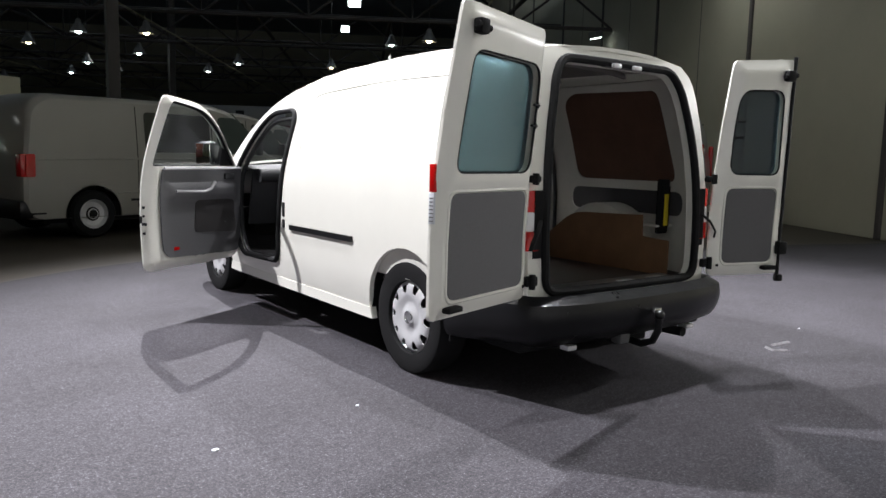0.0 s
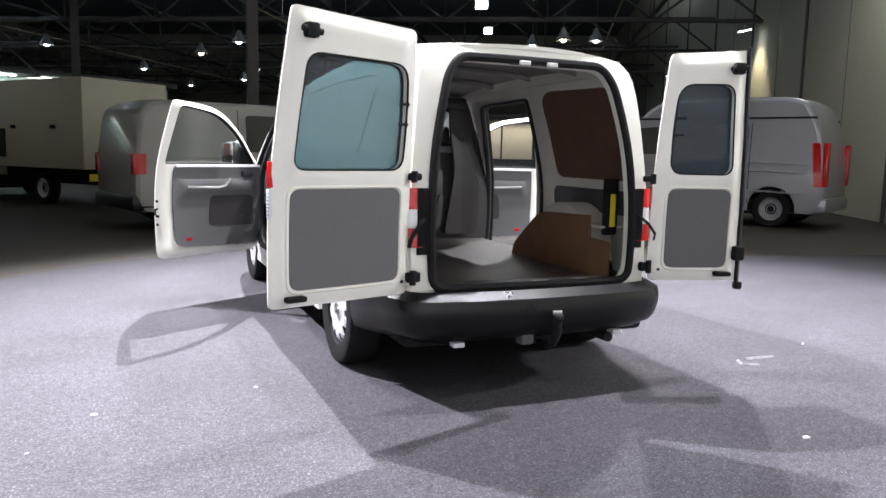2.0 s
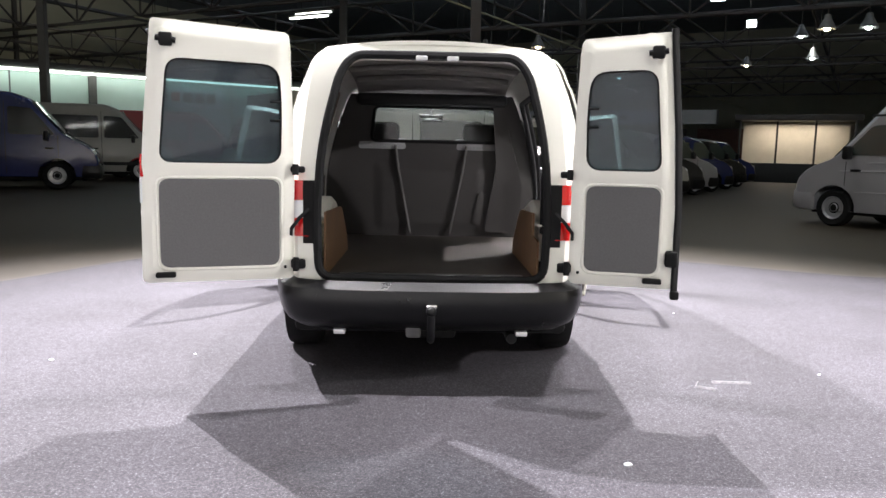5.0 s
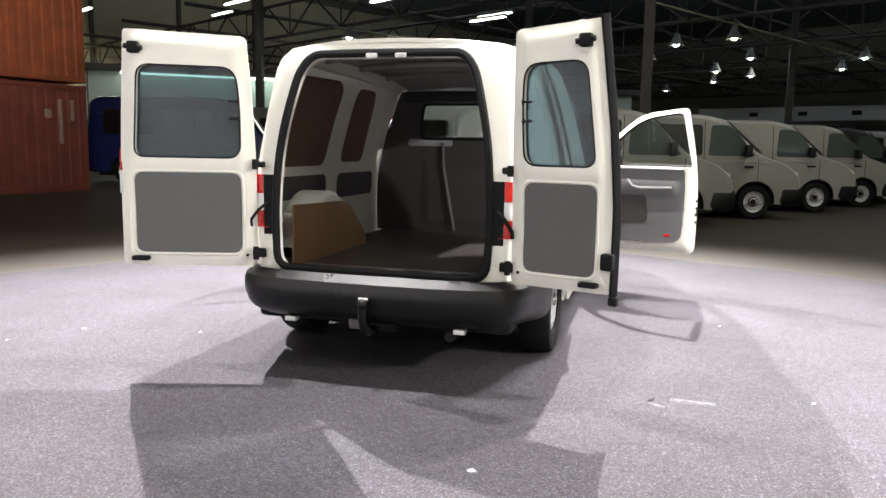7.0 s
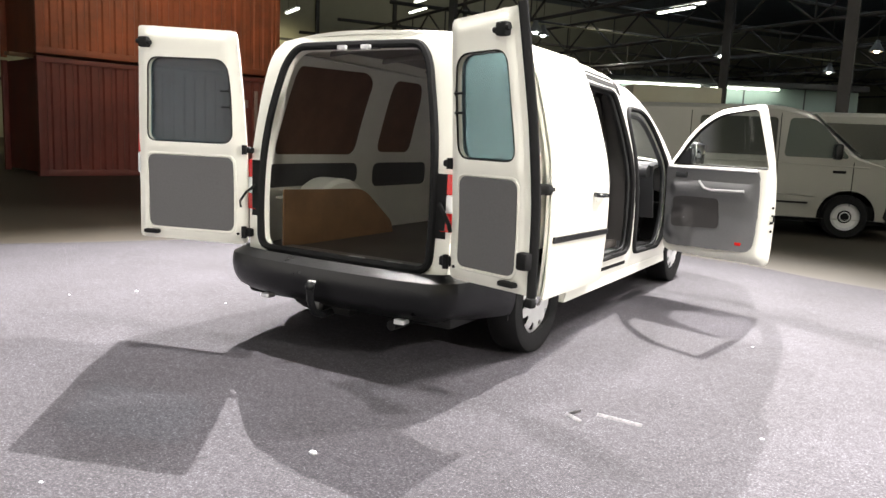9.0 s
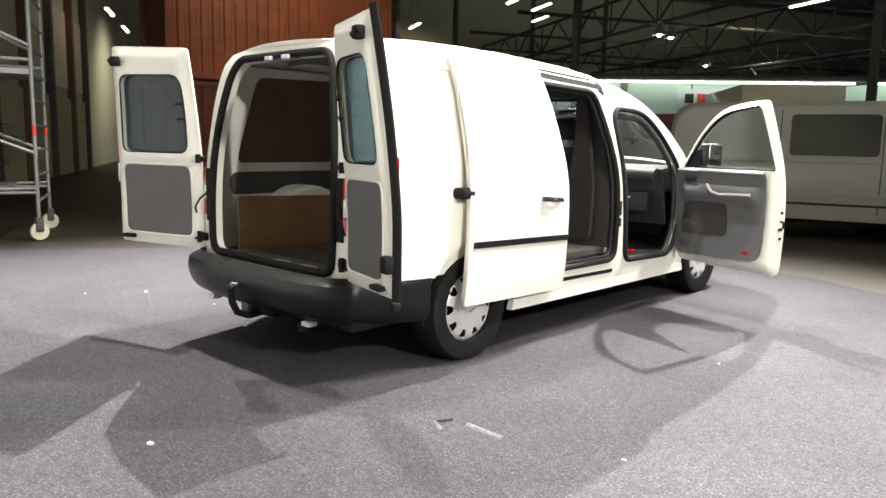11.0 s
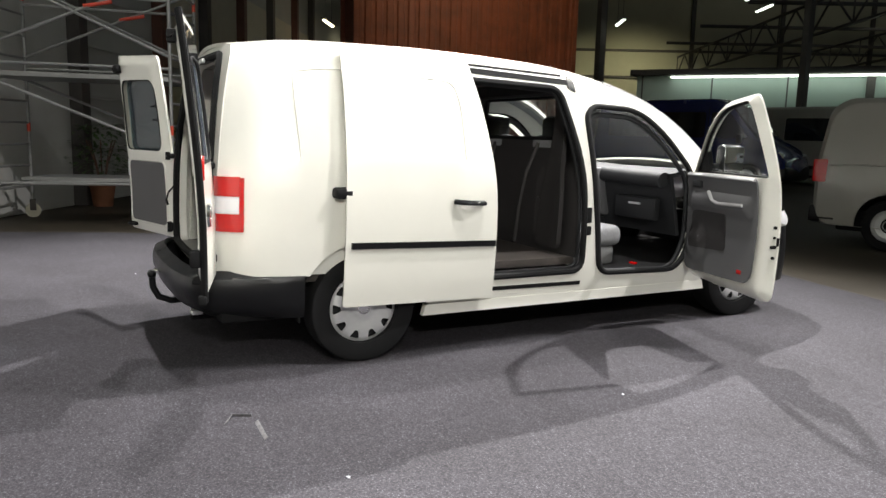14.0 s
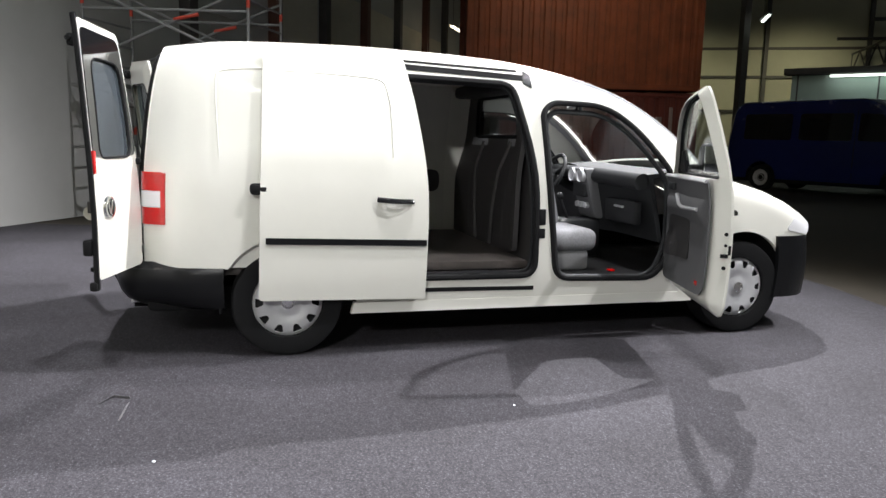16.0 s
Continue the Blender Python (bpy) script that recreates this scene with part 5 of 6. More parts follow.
for a in (19.9, 25.2, 30.6):
    hall_box("wall_joint", a - 0.012, a + 0.012, EAST - 0.012, EAST + 0.02, 0, ROOF, CABIN_MID, "joint between wall panels", "joint", kind="structure")
# south wall beyond the carpet: beams and pilasters
for k, b in enumerate((-4.4, -7.6, -10.2, -13.0, -15.9, -19.0, -21.6)):
    hall_box("pilaster", 0.0, 0.22, b - 0.13, b + 0.13, 0, ROOF, BROWN_STEEL if k % 2 else STEEL, "brown steel pilaster on the wall", "pilaster", kind="structure")
for k, (b0, b1) in enumerate(((-10.0, -7.8), (-12.8, -10.4), (-15.7, -13.2), (-18.8, -16.1), (-21.4, -19.2))):
    hall_box("brick_infill", 0.01, 0.10, b0, b1, 0, 2.3, BRICK_YELLOW, "yellowish painted brick infill", "brick wall", kind="structure")
    hall_box("wall_board", 0.01, 0.07, b0 + 0.15, b1 - 0.15, 2.6, 4.9, BOARD_PALE, "pale framed board high on the wall", "board")
for k in range(9):
    hall_box("wall_rail", 0.02, 0.09, -7.0, -4.3, 0.5 + 0.42 * k, 0.54 + 0.42 * k, WALL_WHITE, "white horizontal wall rail", "rail", kind="structure")
hall_box("red_door", 0.10, 0.16, -7.3, -6.35, 0, 2.05, RED_DOOR, "dark red door in the wall", "door", kind="structure")


# ---------- parked vehicles ----------
def bg_wheel(thing, y, s, w, r, caps):
    bm = lathe([(r * 0.60, -0.1), (r * 0.9, -0.11), (r, -0.07), (r, 0.07), (r * 0.9, 0.11), (r * 0.62, 0.1)], 28)
    off = lambda bm: (bmesh.ops.translate(bm, verts=bm.verts, vec=(w / 2 - 0.13, y, r)), mirror_x(bm, s))[1]
    t = part("wheel", off(bm), RUBBER, thing)
    part("rim", off(lathe([(0, 0.06), (r * 0.2, 0.075), (r * 0.28, 0.05), (r * 0.5, 0.06), (r * 0.6, 0.095), (r * 0.63, 0.09)], 28)), caps, t)
    part("hub", off(lathe([(0, 0.085), (r * 0.14, 0.085), (r * 0.2, 0.07), (r * 0.3, 0.056)], 20)), RUBBER, t, "dark wheel hub")


def parked(name, label, place, head, prof, W, wheels, r, paint, glasses, screen, rear_lamp=None, front_lamp=None, strip=None, bumper=BLACK_PLASTIC, caps=None, category="van", seams=(), group="", size=1.0, strip_mat=None, creases=()):
    """A van in side view: prof runs round it from the rear sill; y forward, z up, x across."""
    thing = empty(name)
    pr = rounded(prof, 0.12, 4)
    H = max(p[1] for p in pr)
    cy, cz = sum(p[0] for p in pr) / len(pr), sum(p[1] for p in pr) / len(pr)
    tum = lambda z: W / 2 * (1 - 0.09 * step3(0.9, H + 0.3, z) - 0.03 * (1 - step3(0.2, 0.7, z)))
    small = [(y + 0.07 * (1 if y < cy else -1) * min(1, abs(y - cy)), z - 0.07 * (1 if z > cz else -0.2) * min(1, abs(z - cz) * 2)) for y, z in pr]
    arches = [arch(y, r, r + 0.075, 16, -20, 200) for y in wheels]
    for s in (1, -1):
        bm = skin(small, arches, 0.22, lambda y, z: (tum(z), y, z))
        part("body_side", mirror_x(thick(bm, 0.02, (9, 2, 1)), s), paint, thing)
        for k, (poly, dark) in enumerate(glasses):
            bm = skin(rounded(poly, 0.07), [], 0.25, lambda y, z: (tum(z) + 0.006, y, z))
            part("side_window", mirror_x(thick(bm, 0.008, (9, 2, 1)), s), DARK_GLASS if dark else CAR_GLASS, thing)
        for y, z0, z1 in seams:
            bm = skin([(y - 0.006, z0), (y + 0.006, z0), (y + 0.006, z1), (y - 0.006, z1)], [], 0.3, lambda yy, z: (tum(z) + 0.003, yy, z))
            part("door_gap", mirror_x(thick(bm, 0.004, (9, 2, 1)), s), RUBBER, thing)
        if seams:
            bm = boxbm((tum(1.0), seams[-1][0] - 0.28, 0.98), (tum(1.0) + 0.03, seams[-1][0] - 0.10, 1.02), 0.01)
            part("door_handle", mirror_x(bm, s), RUBBER, thing)
        if strip:
            bm = skin([(strip[0], strip[2]), (strip[1], strip[2]), (strip[1], strip[3]), (strip[0], strip[3])], [], 0.3, lambda y, z: (tum(z) + 0.012, y, z))
            part("rub_strip", mirror_x(thick(bm, 0.015, (9, 2, 1)), s), strip_mat or bumper, thing)
        for y0, y1, z in creases:
            bm = bmesh.new()
            sweep(bm, [(tum(z) - 0.004, y0 + (y1 - y0) * k / 6, z + 0.03 * math.sin(k / 6 * 3.14)) for k in range(7)], (0.012, 0.016), 6)
            part("body_crease", mirror_x(bm, s), paint, thing)
        if rear_lamp:
            bm = skin(rounded(rear_lamp, 0.03), [], 0.1, lambda y, z: (tum(z) - 0.0 + 0.004, y, z))
            part("tail_lamp", mirror_x(thick(bm, 0.05, (9, 2, 1)), s), RED_LENS, thing, "red tail lamp")
            z0, z1 = min(p[1] for p in rear_lamp), max(p[1] for p in rear_lamp)
            y0 = min(p[0] for p in rear_lamp)
            part("rear_lens", mirror_x(boxbm((tum(z0) - 0.16, y0 - 0.06, z0), (tum(z0) - 0.01, y0 + 0.03, z1), 0.02), s), RED_LENS, thing, "red tail lamp")
        if front_lamp:
            bm = skin(rounded(front_lamp, 0.05), [], 0.1, lambda y, z: (tum(z) - 0.015, y, z))
            part("headlamp", mirror_x(thick(bm, 0.12, (9, 9, 1)), s), CLEAR_LENS, thing, "clear headlamp")
        part("door_mirror", mirror_x(boxbm((W / 2 + 0.02, screen[1] - 0.42, 1.18), (W / 2 + 0.20, screen[1] - 0.30, 1.42), 0.04), s), BLACK_PLASTIC, thing)
    # wrap over the roof, nose and tail
    bm = bmesh.new()
    n = len(pr)
    cols = []
    for (ys, zs_), (y, z) in zip(small, pr):
        row = [(tum(zs_), ys, zs_), (tum(z) - 0.03, (y + ys) / 2 + (y - ys) * 0.2, (z + zs_) / 2 + (z - zs_) * 0.2), (tum(z) - 0.09, y, z), (0, y + (0.05 if y > cy + 1.5 else 0), z + 0.02 * (z > 1.7)), (-tum(z) + 0.09, y, z), (-tum(z) + 0.03, (y + ys) / 2 + (y - ys) * 0.2, (z + zs_) / 2 + (z - zs_) * 0.2), (-tum(zs_), ys, zs_)]
        cols.append([bm.verts.new(p) for p in row])
    for i in range(n):
        a, b = cols[i], cols[(i + 1) % n]
        for k in range(6):
            bm.faces.new((a[k], a[k + 1], b[k + 1], b[k]))
    bmesh.ops.recalc_face_normals(bm, faces=bm.faces)
    part("body_shell", bm, paint, thing)
    # windscreen between two points of the profile
    (ya, za), (yb, zb) = (screen[0], screen[2]), (screen[1], screen[3])
    nx, nz = (za - zb), (yb - ya)
    ln = math.hypot(nx, nz)
    nx, nz = nx / ln * 0.025, nz / ln * 0.025
    bm = bmesh.new()
    rows = []
    for t in (0, 0.5, 1):
        y, z = ya + (yb - ya) * t, za + (zb - za) * t
        hw = tum(z) - 0.10
        rows.append([bm.verts.new((hw * u, y + nx + 0.04 * (1 - u * u), z + nz + 0.012 * (1 - u * u))) for u in (-1, -0.5, 0, 0.5, 1)])
    for a, b in zip(rows, rows[1:]):
        for k in range(4):
            bm.faces.new((a[k], a[k + 1], b[k + 1], b[k]))
    part("windscreen", thick(bm, 0.01, (0, 9, 5)), CAR_GLASS, thing)
    ym, y0 = max(p[0] for p in pr), min(p[0] for p in pr)
    part("front_bumper", boxbm((-W / 2 - 0.005, ym - 0.45, 0.26), (W / 2 + 0.005, ym + 0.04, 0.66), 0.10), bumper, thing)
    part("rear_bumper", boxbm((-W / 2 + 0.02, y0 - 0.05, 0.30), (W / 2 - 0.02, y0 + 0.35, 0.55), 0.06), bumper, thing)
    part("floor_pan", boxbm((-W / 2 + 0.12, y0 + 0.3, 0.22), (W / 2 - 0.12, ym - 0.3, 0.5), 0.02), RUBBER, thing)
    for y in wheels:
        for s in (1, -1):
            bg_wheel(thing, y, s, W, r, caps or SILVER)
    h = Vector((head[0], head[1], 0)).normalized()
    x = Vector((h.y, -h.x, 0))
    thing.matrix_world = Matrix(((x.x, h.x, 0, place[0]), (x.y, h.y, 0, place[1]), (0, 0, 1, -0.012), (0, 0, 0, 1))) @ Matrix.Scale(size, 4) @ Matrix.Translation((0, -wheels[-1], 0))
    # place: the ground under the middle of the front axle
    return tagged(thing, label, category, group=group)


T5 = [(0.0, 0.40), (0.0, 1.05), (0.10, 1.80), (0.30, 1.95), (2.9, 1.97), (3.35, 1.88), (4.05, 1.22), (4.55, 1.06), (4.82, 0.85), (4.88, 0.5), (4.78, 0.28), (0.10, 0.28)]
HIGH = [(0.0, 0.45), (0.02, 1.3), (0.12, 2.15), (0.35, 2.30), (3.5, 2.33), (3.9, 2.18), (4.6, 1.36), (5.15, 1.08), (5.38, 0.85), (5.42, 0.5), (5.3, 0.30), (0.10, 0.30)]
VITO = [(0.0, 0.42), (0.0, 1.05), (0.14, 1.80), (0.35, 2.22), (0.7, 2.30), (2.9, 2.30), (3.25, 2.12), (4.05, 1.22), (4.55, 1.02), (4.75, 0.82), (4.78, 0.5), (4.68, 0.27), (0.10, 0.27)]
CAB = [(3.00, 1.20), (3.92, 1.20), (3.55, 1.66), (3.38, 1.78), (3.05, 1.78)]
MID = [(1.75, 1.20), (2.88, 1.20), (2.88, 1.78), (1.75, 1.78)]
heading = (0.955, 0.295)
row = "vans parked in a row"


def front_axle(p, head, W):
    """From the near front wheel to the axle's middle: the wheel faces the carpet."""
    h = Vector((head[0], head[1], 0)).normalized()
    n = Vector((-h.y, h.x, 0))
    return (p[0] + n.x * W * 0.45, p[1] + n.y * W * 0.45)


def t5(label, p, paint, glasses, group=row):
    return parked("parked_van", label, front_axle(p, heading, 1.9), heading, T5, 1.9, (0.95, 3.95), 0.33, paint, glasses, (3.40, 4.08, 1.84, 1.24), rear_lamp=[(0.04, 0.85), (0.16, 0.85), (0.17, 1.15), (0.05, 1.15)], front_lamp=[(4.36, 0.84), (4.74, 0.78), (4.78, 0.90), (4.50, 1.02)], seams=((1.62, 0.4, 1.85), (2.92, 0.4, 1.85), (3.98, 0.5, 1.15)), strip=(1.5, 3.4, 0.50, 0.53), creases=((0.2, 4.2, 1.08), (1.3, 3.5, 0.62)), group=group, size=0.98)


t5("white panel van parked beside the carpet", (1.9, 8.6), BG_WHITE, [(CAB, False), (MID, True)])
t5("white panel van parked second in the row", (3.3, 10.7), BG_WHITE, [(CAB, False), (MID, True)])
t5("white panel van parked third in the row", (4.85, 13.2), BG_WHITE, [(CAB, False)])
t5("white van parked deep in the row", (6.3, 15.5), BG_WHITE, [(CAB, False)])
t5("black van parked deep in the row", (7.4, 17.4), BG_BLACK, [(CAB, False), (MID, True)])
t5("silver van parked deep in the row", (8.7, 19.6), BG_SILVER, [(CAB, False), (MID, True)])
t5("blue van parked deep in the row", (10.2, 22.0), BG_BLUE, [(CAB, False), (MID, True)])
t5("dark grey van parked deep in the row", (11.7, 24.4), BG_BLACK, [(CAB, False)])
t5("dark blue van parked at the end of the row", (13.2, 27.0), BG_BLUE, [(CAB, False)])
parked("parked_van", "silver high-roof van parked by the hall wall", (8.35, 9.5), (-0.474, 0.88), VITO, 1.9, (0.85, 4.0), 0.33, BG_SILVER, [([(2.47, 1.26), (3.86, 1.26), (3.40, 1.76), (2.47, 1.81)], False), ([(1.31, 1.28), (2.35, 1.28), (2.35, 1.81), (1.31, 1.81)], True)], (3.30, 4.08, 2.05, 1.22), rear_lamp=[(0.03, 0.75), (0.17, 0.75), (0.24, 1.5), (0.12, 1.5)], front_lamp=[(4.3, 0.78), (4.66, 0.72), (4.70, 0.84), (4.45, 0.96)], bumper=BG_SILVER, caps=BG_SILVER, seams=((1.26, 0.4, 1.84), (2.41, 0.4, 1.84), (3.80, 0.5, 1.15)), strip=(0.2, 3.45, 1.915, 1.95), strip_mat=RUBBER, creases=((0.3, 3.9, 0.98), (0.3, 3.6, 0.62), (0.25, 3.4, 1.13)), size=1.04)
parked("parked_van", "dark blue passenger van parked across the hall", front_axle((-10.0, 15.9), (0.93, 0.36), 2.0), (0.93, 0.36), HIGH, 2.0, (1.05, 4.45), 0.34, BG_BLUE, [([(3.45, 1.32), (4.45, 1.32), (3.95, 1.95), (3.45, 1.98)], True), ([(2.0, 1.32), (3.3, 1.32), (3.3, 1.98), (2.0, 1.98)], True), ([(0.5, 1.32), (1.8, 1.32), (1.8, 1.98), (0.5, 1.98)], True)], (3.95, 4.62, 2.12, 1.38), front_lamp=[(4.95, 0.86), (5.3, 0.80), (5.34, 0.94), (5.10, 1.04)], seams=((3.38, 0.4, 2.1), (4.5, 0.5, 1.3)), size=1.1)
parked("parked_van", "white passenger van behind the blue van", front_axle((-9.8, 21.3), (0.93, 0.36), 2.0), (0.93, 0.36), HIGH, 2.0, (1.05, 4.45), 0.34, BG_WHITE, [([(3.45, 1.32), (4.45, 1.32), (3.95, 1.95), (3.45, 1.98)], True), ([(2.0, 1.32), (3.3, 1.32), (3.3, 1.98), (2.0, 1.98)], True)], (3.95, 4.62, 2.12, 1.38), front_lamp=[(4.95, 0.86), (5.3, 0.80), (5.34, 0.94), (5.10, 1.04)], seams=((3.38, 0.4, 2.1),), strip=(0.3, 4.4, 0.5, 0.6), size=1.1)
parked("parked_van", "red high-roof van parked near the offices", front_axle((-8.2, 25.6), (0.93, 0.36), 2.0), (0.93, 0.36), HIGH, 2.0, (1.05, 4.45), 0.34, BG_RED, [([(3.45, 1.32), (4.45, 1.32), (3.95, 1.95), (3.45, 1.98)], False), ([(1.8, 1.32), (3.3, 1.32), (3.3, 1.98), (1.8, 1.98)], False)], (3.95, 4.62, 2.12, 1.38), front_lamp=[(4.95, 0.86), (5.3, 0.80), (5.34, 0.94), (5.10, 1.04)], seams=((3.38, 0.4, 2.1),), size=1.1)

# cream box truck with a refrigerated body
truck = parked("box_truck", "cream box truck with a refrigerated body", (-4.7, 16.8), (-0.585, 0.81), [(3.4, 0.45), (3.4, 1.9), (3.5, 2.05), (4.2, 2.07), (4.5, 1.9), (5.0, 1.25), (5.35, 1.0), (5.42, 0.5), (5.3, 0.32), (3.5, 0.32)], 1.95, (4.75,), 0.33, BG_CREAM, [([(3.75, 1.2), (4.75, 1.2), (4.4, 1.8), (3.75, 1.8)], False)], (4.52, 5.0, 1.86, 1.28), category="truck", seams=((3.62, 0.5, 1.9),))
part("box_body", boxbm((-1.0, -0.2, 0.75), (1.0, 3.36, 2.55), 0.03), BG_CREAM, truck, "cream insulated box")
part("side_grille", boxbm((-1.02, 2.5, 0.95), (-0.99, 3.2, 1.55), 0.01), CABIN_DARK, truck, "dark cooling grille")
part("chassis", boxbm((-0.5, -0.1, 0.42), (0.5, 3.5, 0.75), 0.02), RUBBER, truck)
part("plate_bar", boxbm((-0.9, -0.22, 0.52), (-0.35, -0.2, 0.66), 0.005), YELLOW, truck, "yellow plate")
for y in (0.7, 2.1):
    part("door_lock", boxbm((-1.03, y, 1.55), (-0.99, y + 0.16, 1.62), 0.01), RUBBER, truck)
for s in (1, -1):
    bg_wheel(truck, 1.35, s, 1.9, 0.33, SILVER)


# ---------- containers ----------
def container(z, label, material):
    p, q = Vector((-13.35, 5.35, 0)), Vector((-12.05, 11.35, 0))
    d = (q - p).normalized()
    n = Vector((-d.y, d.x, 0))
    L_, W_, H_ = 6.06, 2.44, 2.55
    thing = empty("container")
    def wallbm(length):
        bm = bmesh.new()
        prof = []
        k = 0.0
        while k < length:
            for dk, o in ((0.0, 0), (0.07, 0), (0.105, 0.036), (0.175, 0.036), (0.21, 0)):
                if k + dk <= length:
                    prof.append((k + dk, o))
            k += 0.278
        rows = [[bm.verts.new((x, o, zz)) for x, o in prof] for zz in (0.12, H_ - 0.1)]
        for i in range(len(prof) - 1):
            bm.faces.new((rows[0][i], rows[0][i + 1], rows[1][i + 1], rows[1][i]))
        return bm
    for nm, m, ln in (("front_wall", Matrix.Identity(4), L_ - 0.2), ("end_wall", Matrix.Translation((L_ - 0.1, 0.1, 0)) @ Matrix.Rotation(radians(90), 4, "Z"), W_ - 0.2)):
        bm = wallbm(ln)
        if nm == "front_wall":
            bmesh.ops.translate(bm, verts=bm.verts, vec=(0.1, 0.03, 0))
        bmesh.ops.transform(bm, matrix=m, verts=bm.verts)
        part(nm, bm, material, thing, smooth=False)
    for x in (0, L_ - 0.12):
        for y in (0, W_ - 0.12):
            part("corner_post", boxbm((x, y, 0), (x + 0.12, y + 0.12, H_), 0.01), material, thing)
    for z0, z1 in ((0.0, 0.14), (H_ - 0.11, H_)):
        part("rail", boxbm((0.12, 0.005, z0), (L_ - 0.12, 0.10, z1), 0.01), material, thing)
        part("end_rail", boxbm((L_ - 0.10, 0.12, z0), (L_ - 0.005, W_ - 0.12, z1), 0.01), material, thing)
    part("inner_box", boxbm((0.12, 0.12, 0.06), (L_ - 0.14, W_ - 0.05, H_ - 0.02)), material, thing)
    if z < 1:
        for x, w, z0, z1 in ((4.95, 0.16, 1.75, 1.95), (5.30, 0.09, 1.15, 2.2), (5.62, 0.09, 1.7, 2.2)):
            part("paint_patch", boxbm((x, 0.0, z0), (x + w, 0.028, z1), 0.002), STENCIL, thing, "faded pale stencil block")
    for k in range(4):
        part("corner_casting", boxbm((-0.01 if k % 2 else L_ - 0.17, -0.01, 0 if k < 2 else H_ - 0.12), (0.17 if k % 2 else L_ + 0.01, 0.16, 0.12 if k < 2 else H_ + 0.01), 0.01), material, thing)
    thing.matrix_world = Matrix(((d.x, n.x, 0, p.x), (d.y, n.y, 0, p.y), (0, 0, 1, z - 0.012), (0, 0, 0, 1)))
    return tagged(thing, label, "container", group="stacked containers")


container(0.0, "lower dark red corrugated shipping container", CONTAINER_DARK)
container(2.62, "upper rusty orange corrugated shipping container", CONTAINER)
for k, (u, w) in enumerate(((0.3, 0.1), (5.5, 0.1))):
    p = Vector((-13.35, 5.35, 0)) + Vector((0.212, 0.977, 0)) * u + Vector((-0.977, 0.212, 0)) * 0.8
    tagged(mesh_ob("timber_spacer", boxbm((-0.1, -0.7, 0), (0.1, 0.7, 0.075), 0.005, Matrix.Translation((p.x, p.y, 2.54))), PLY2), "timber spacer between the containers", "timber")

# ---------- scaffold tower ----------
tower = empty("scaffold_tower")
posts = [Vector((-5.75, -0.08, 0)), Vector((-6.85, 0.42, 0)), Vector((-6.3, -2.25, 0)), Vector((-7.3, -1.75, 0))]
for p in posts:
    bm = bmesh.new()
    tube(bm, p + Vector((0, 0, 0.22)), p + Vector((0, 0, 5.6)), 0.023, 10)
    part("post", bm, ALU, tower, "silver scaffold post")
    bm = bmesh.new()
    tube(bm, p + Vector((-0.025, 0, 0.10)), p + Vector((0.025, 0, 0.10)), 0.10, 18)
    part("castor", bm, BOARD_PALE, tower, "pale castor wheel")
    part("castor_fork", boxbm((p.x - 0.05, p.y - 0.04, 0.10), (p.x + 0.05, p.y + 0.04, 0.26), 0.01), STEEL, tower)
    for z in (1.2, 2.95, 4.1):
        bm = bmesh.new()
        tube(bm, p + Vector((0, 0, z)), p + Vector((0, 0, z + 0.12)), 0.0255, 10)
        part("red_sleeve", bm, RED_SLEEVE, tower, "orange-red plastic sleeve")
for a, b in ((0, 1), (2, 3)):
    for k in range(18):
        bm = bmesh.new()
        z = 0.45 + 0.29 * k
        tube(bm, posts[a] + Vector((0, 0, z)), posts[b] + Vector((0, 0, z)), 0.017, 8)
        part("rung", bm, ALU, tower)
for a, b in ((0, 2), (1, 3)):
    for z0, z1 in ((0.55, 0.55), (0.6, 0.55), (2.05, 2.05), (1.0, 1.9), (2.9, 2.9), (2.2, 3.2), (3.2, 2.2), (4.3, 3.4), (4.4, 4.4)):
        bm = bmesh.new()
        tube(bm, posts[a] + Vector((0, 0, z0)), posts[b] + Vector((0, 0, z1)), 0.02, 8)
        part("brace", bm, ALU, tower)
    for z in (3.0, 3.9):
        bm = bmesh.new()
        p, q = posts[a] + Vector((0, 0, z)), posts[b] + Vector((0, 0, z - 0.5))
        tube(bm, p.lerp(q, 0.3), p.lerp(q, 0.45), 0.026, 8)
        part("red_sleeve", bm, RED_SLEEVE, tower)
bm = bmesh.new()
for z in (1.95,):
    vs = [bm.verts.new(p + Vector((0, 0, z))) for p in (posts[0], posts[1], posts[3], posts[2])]
    bm.faces.new(vs)
part("platform", thick(bm, 0.06, (0, 0, 9)), ALU, tower, "aluminium work platform")
for z in (0.62,):
    bm = bmesh.new()
    vs = [bm.verts.new(p.lerp(posts[0].lerp(posts[3], 0.5), 0.3) + Vector((0, 0, z))) for p in (posts[0], posts[1], posts[3], posts[2])]
    bm.faces.new(vs)
    part("lower_platform", thick(bm, 0.04, (0, 0, 9)), ALU, tower)
tagged(tower, "silver aluminium scaffold tower with red sleeves on castors", "scaffold")


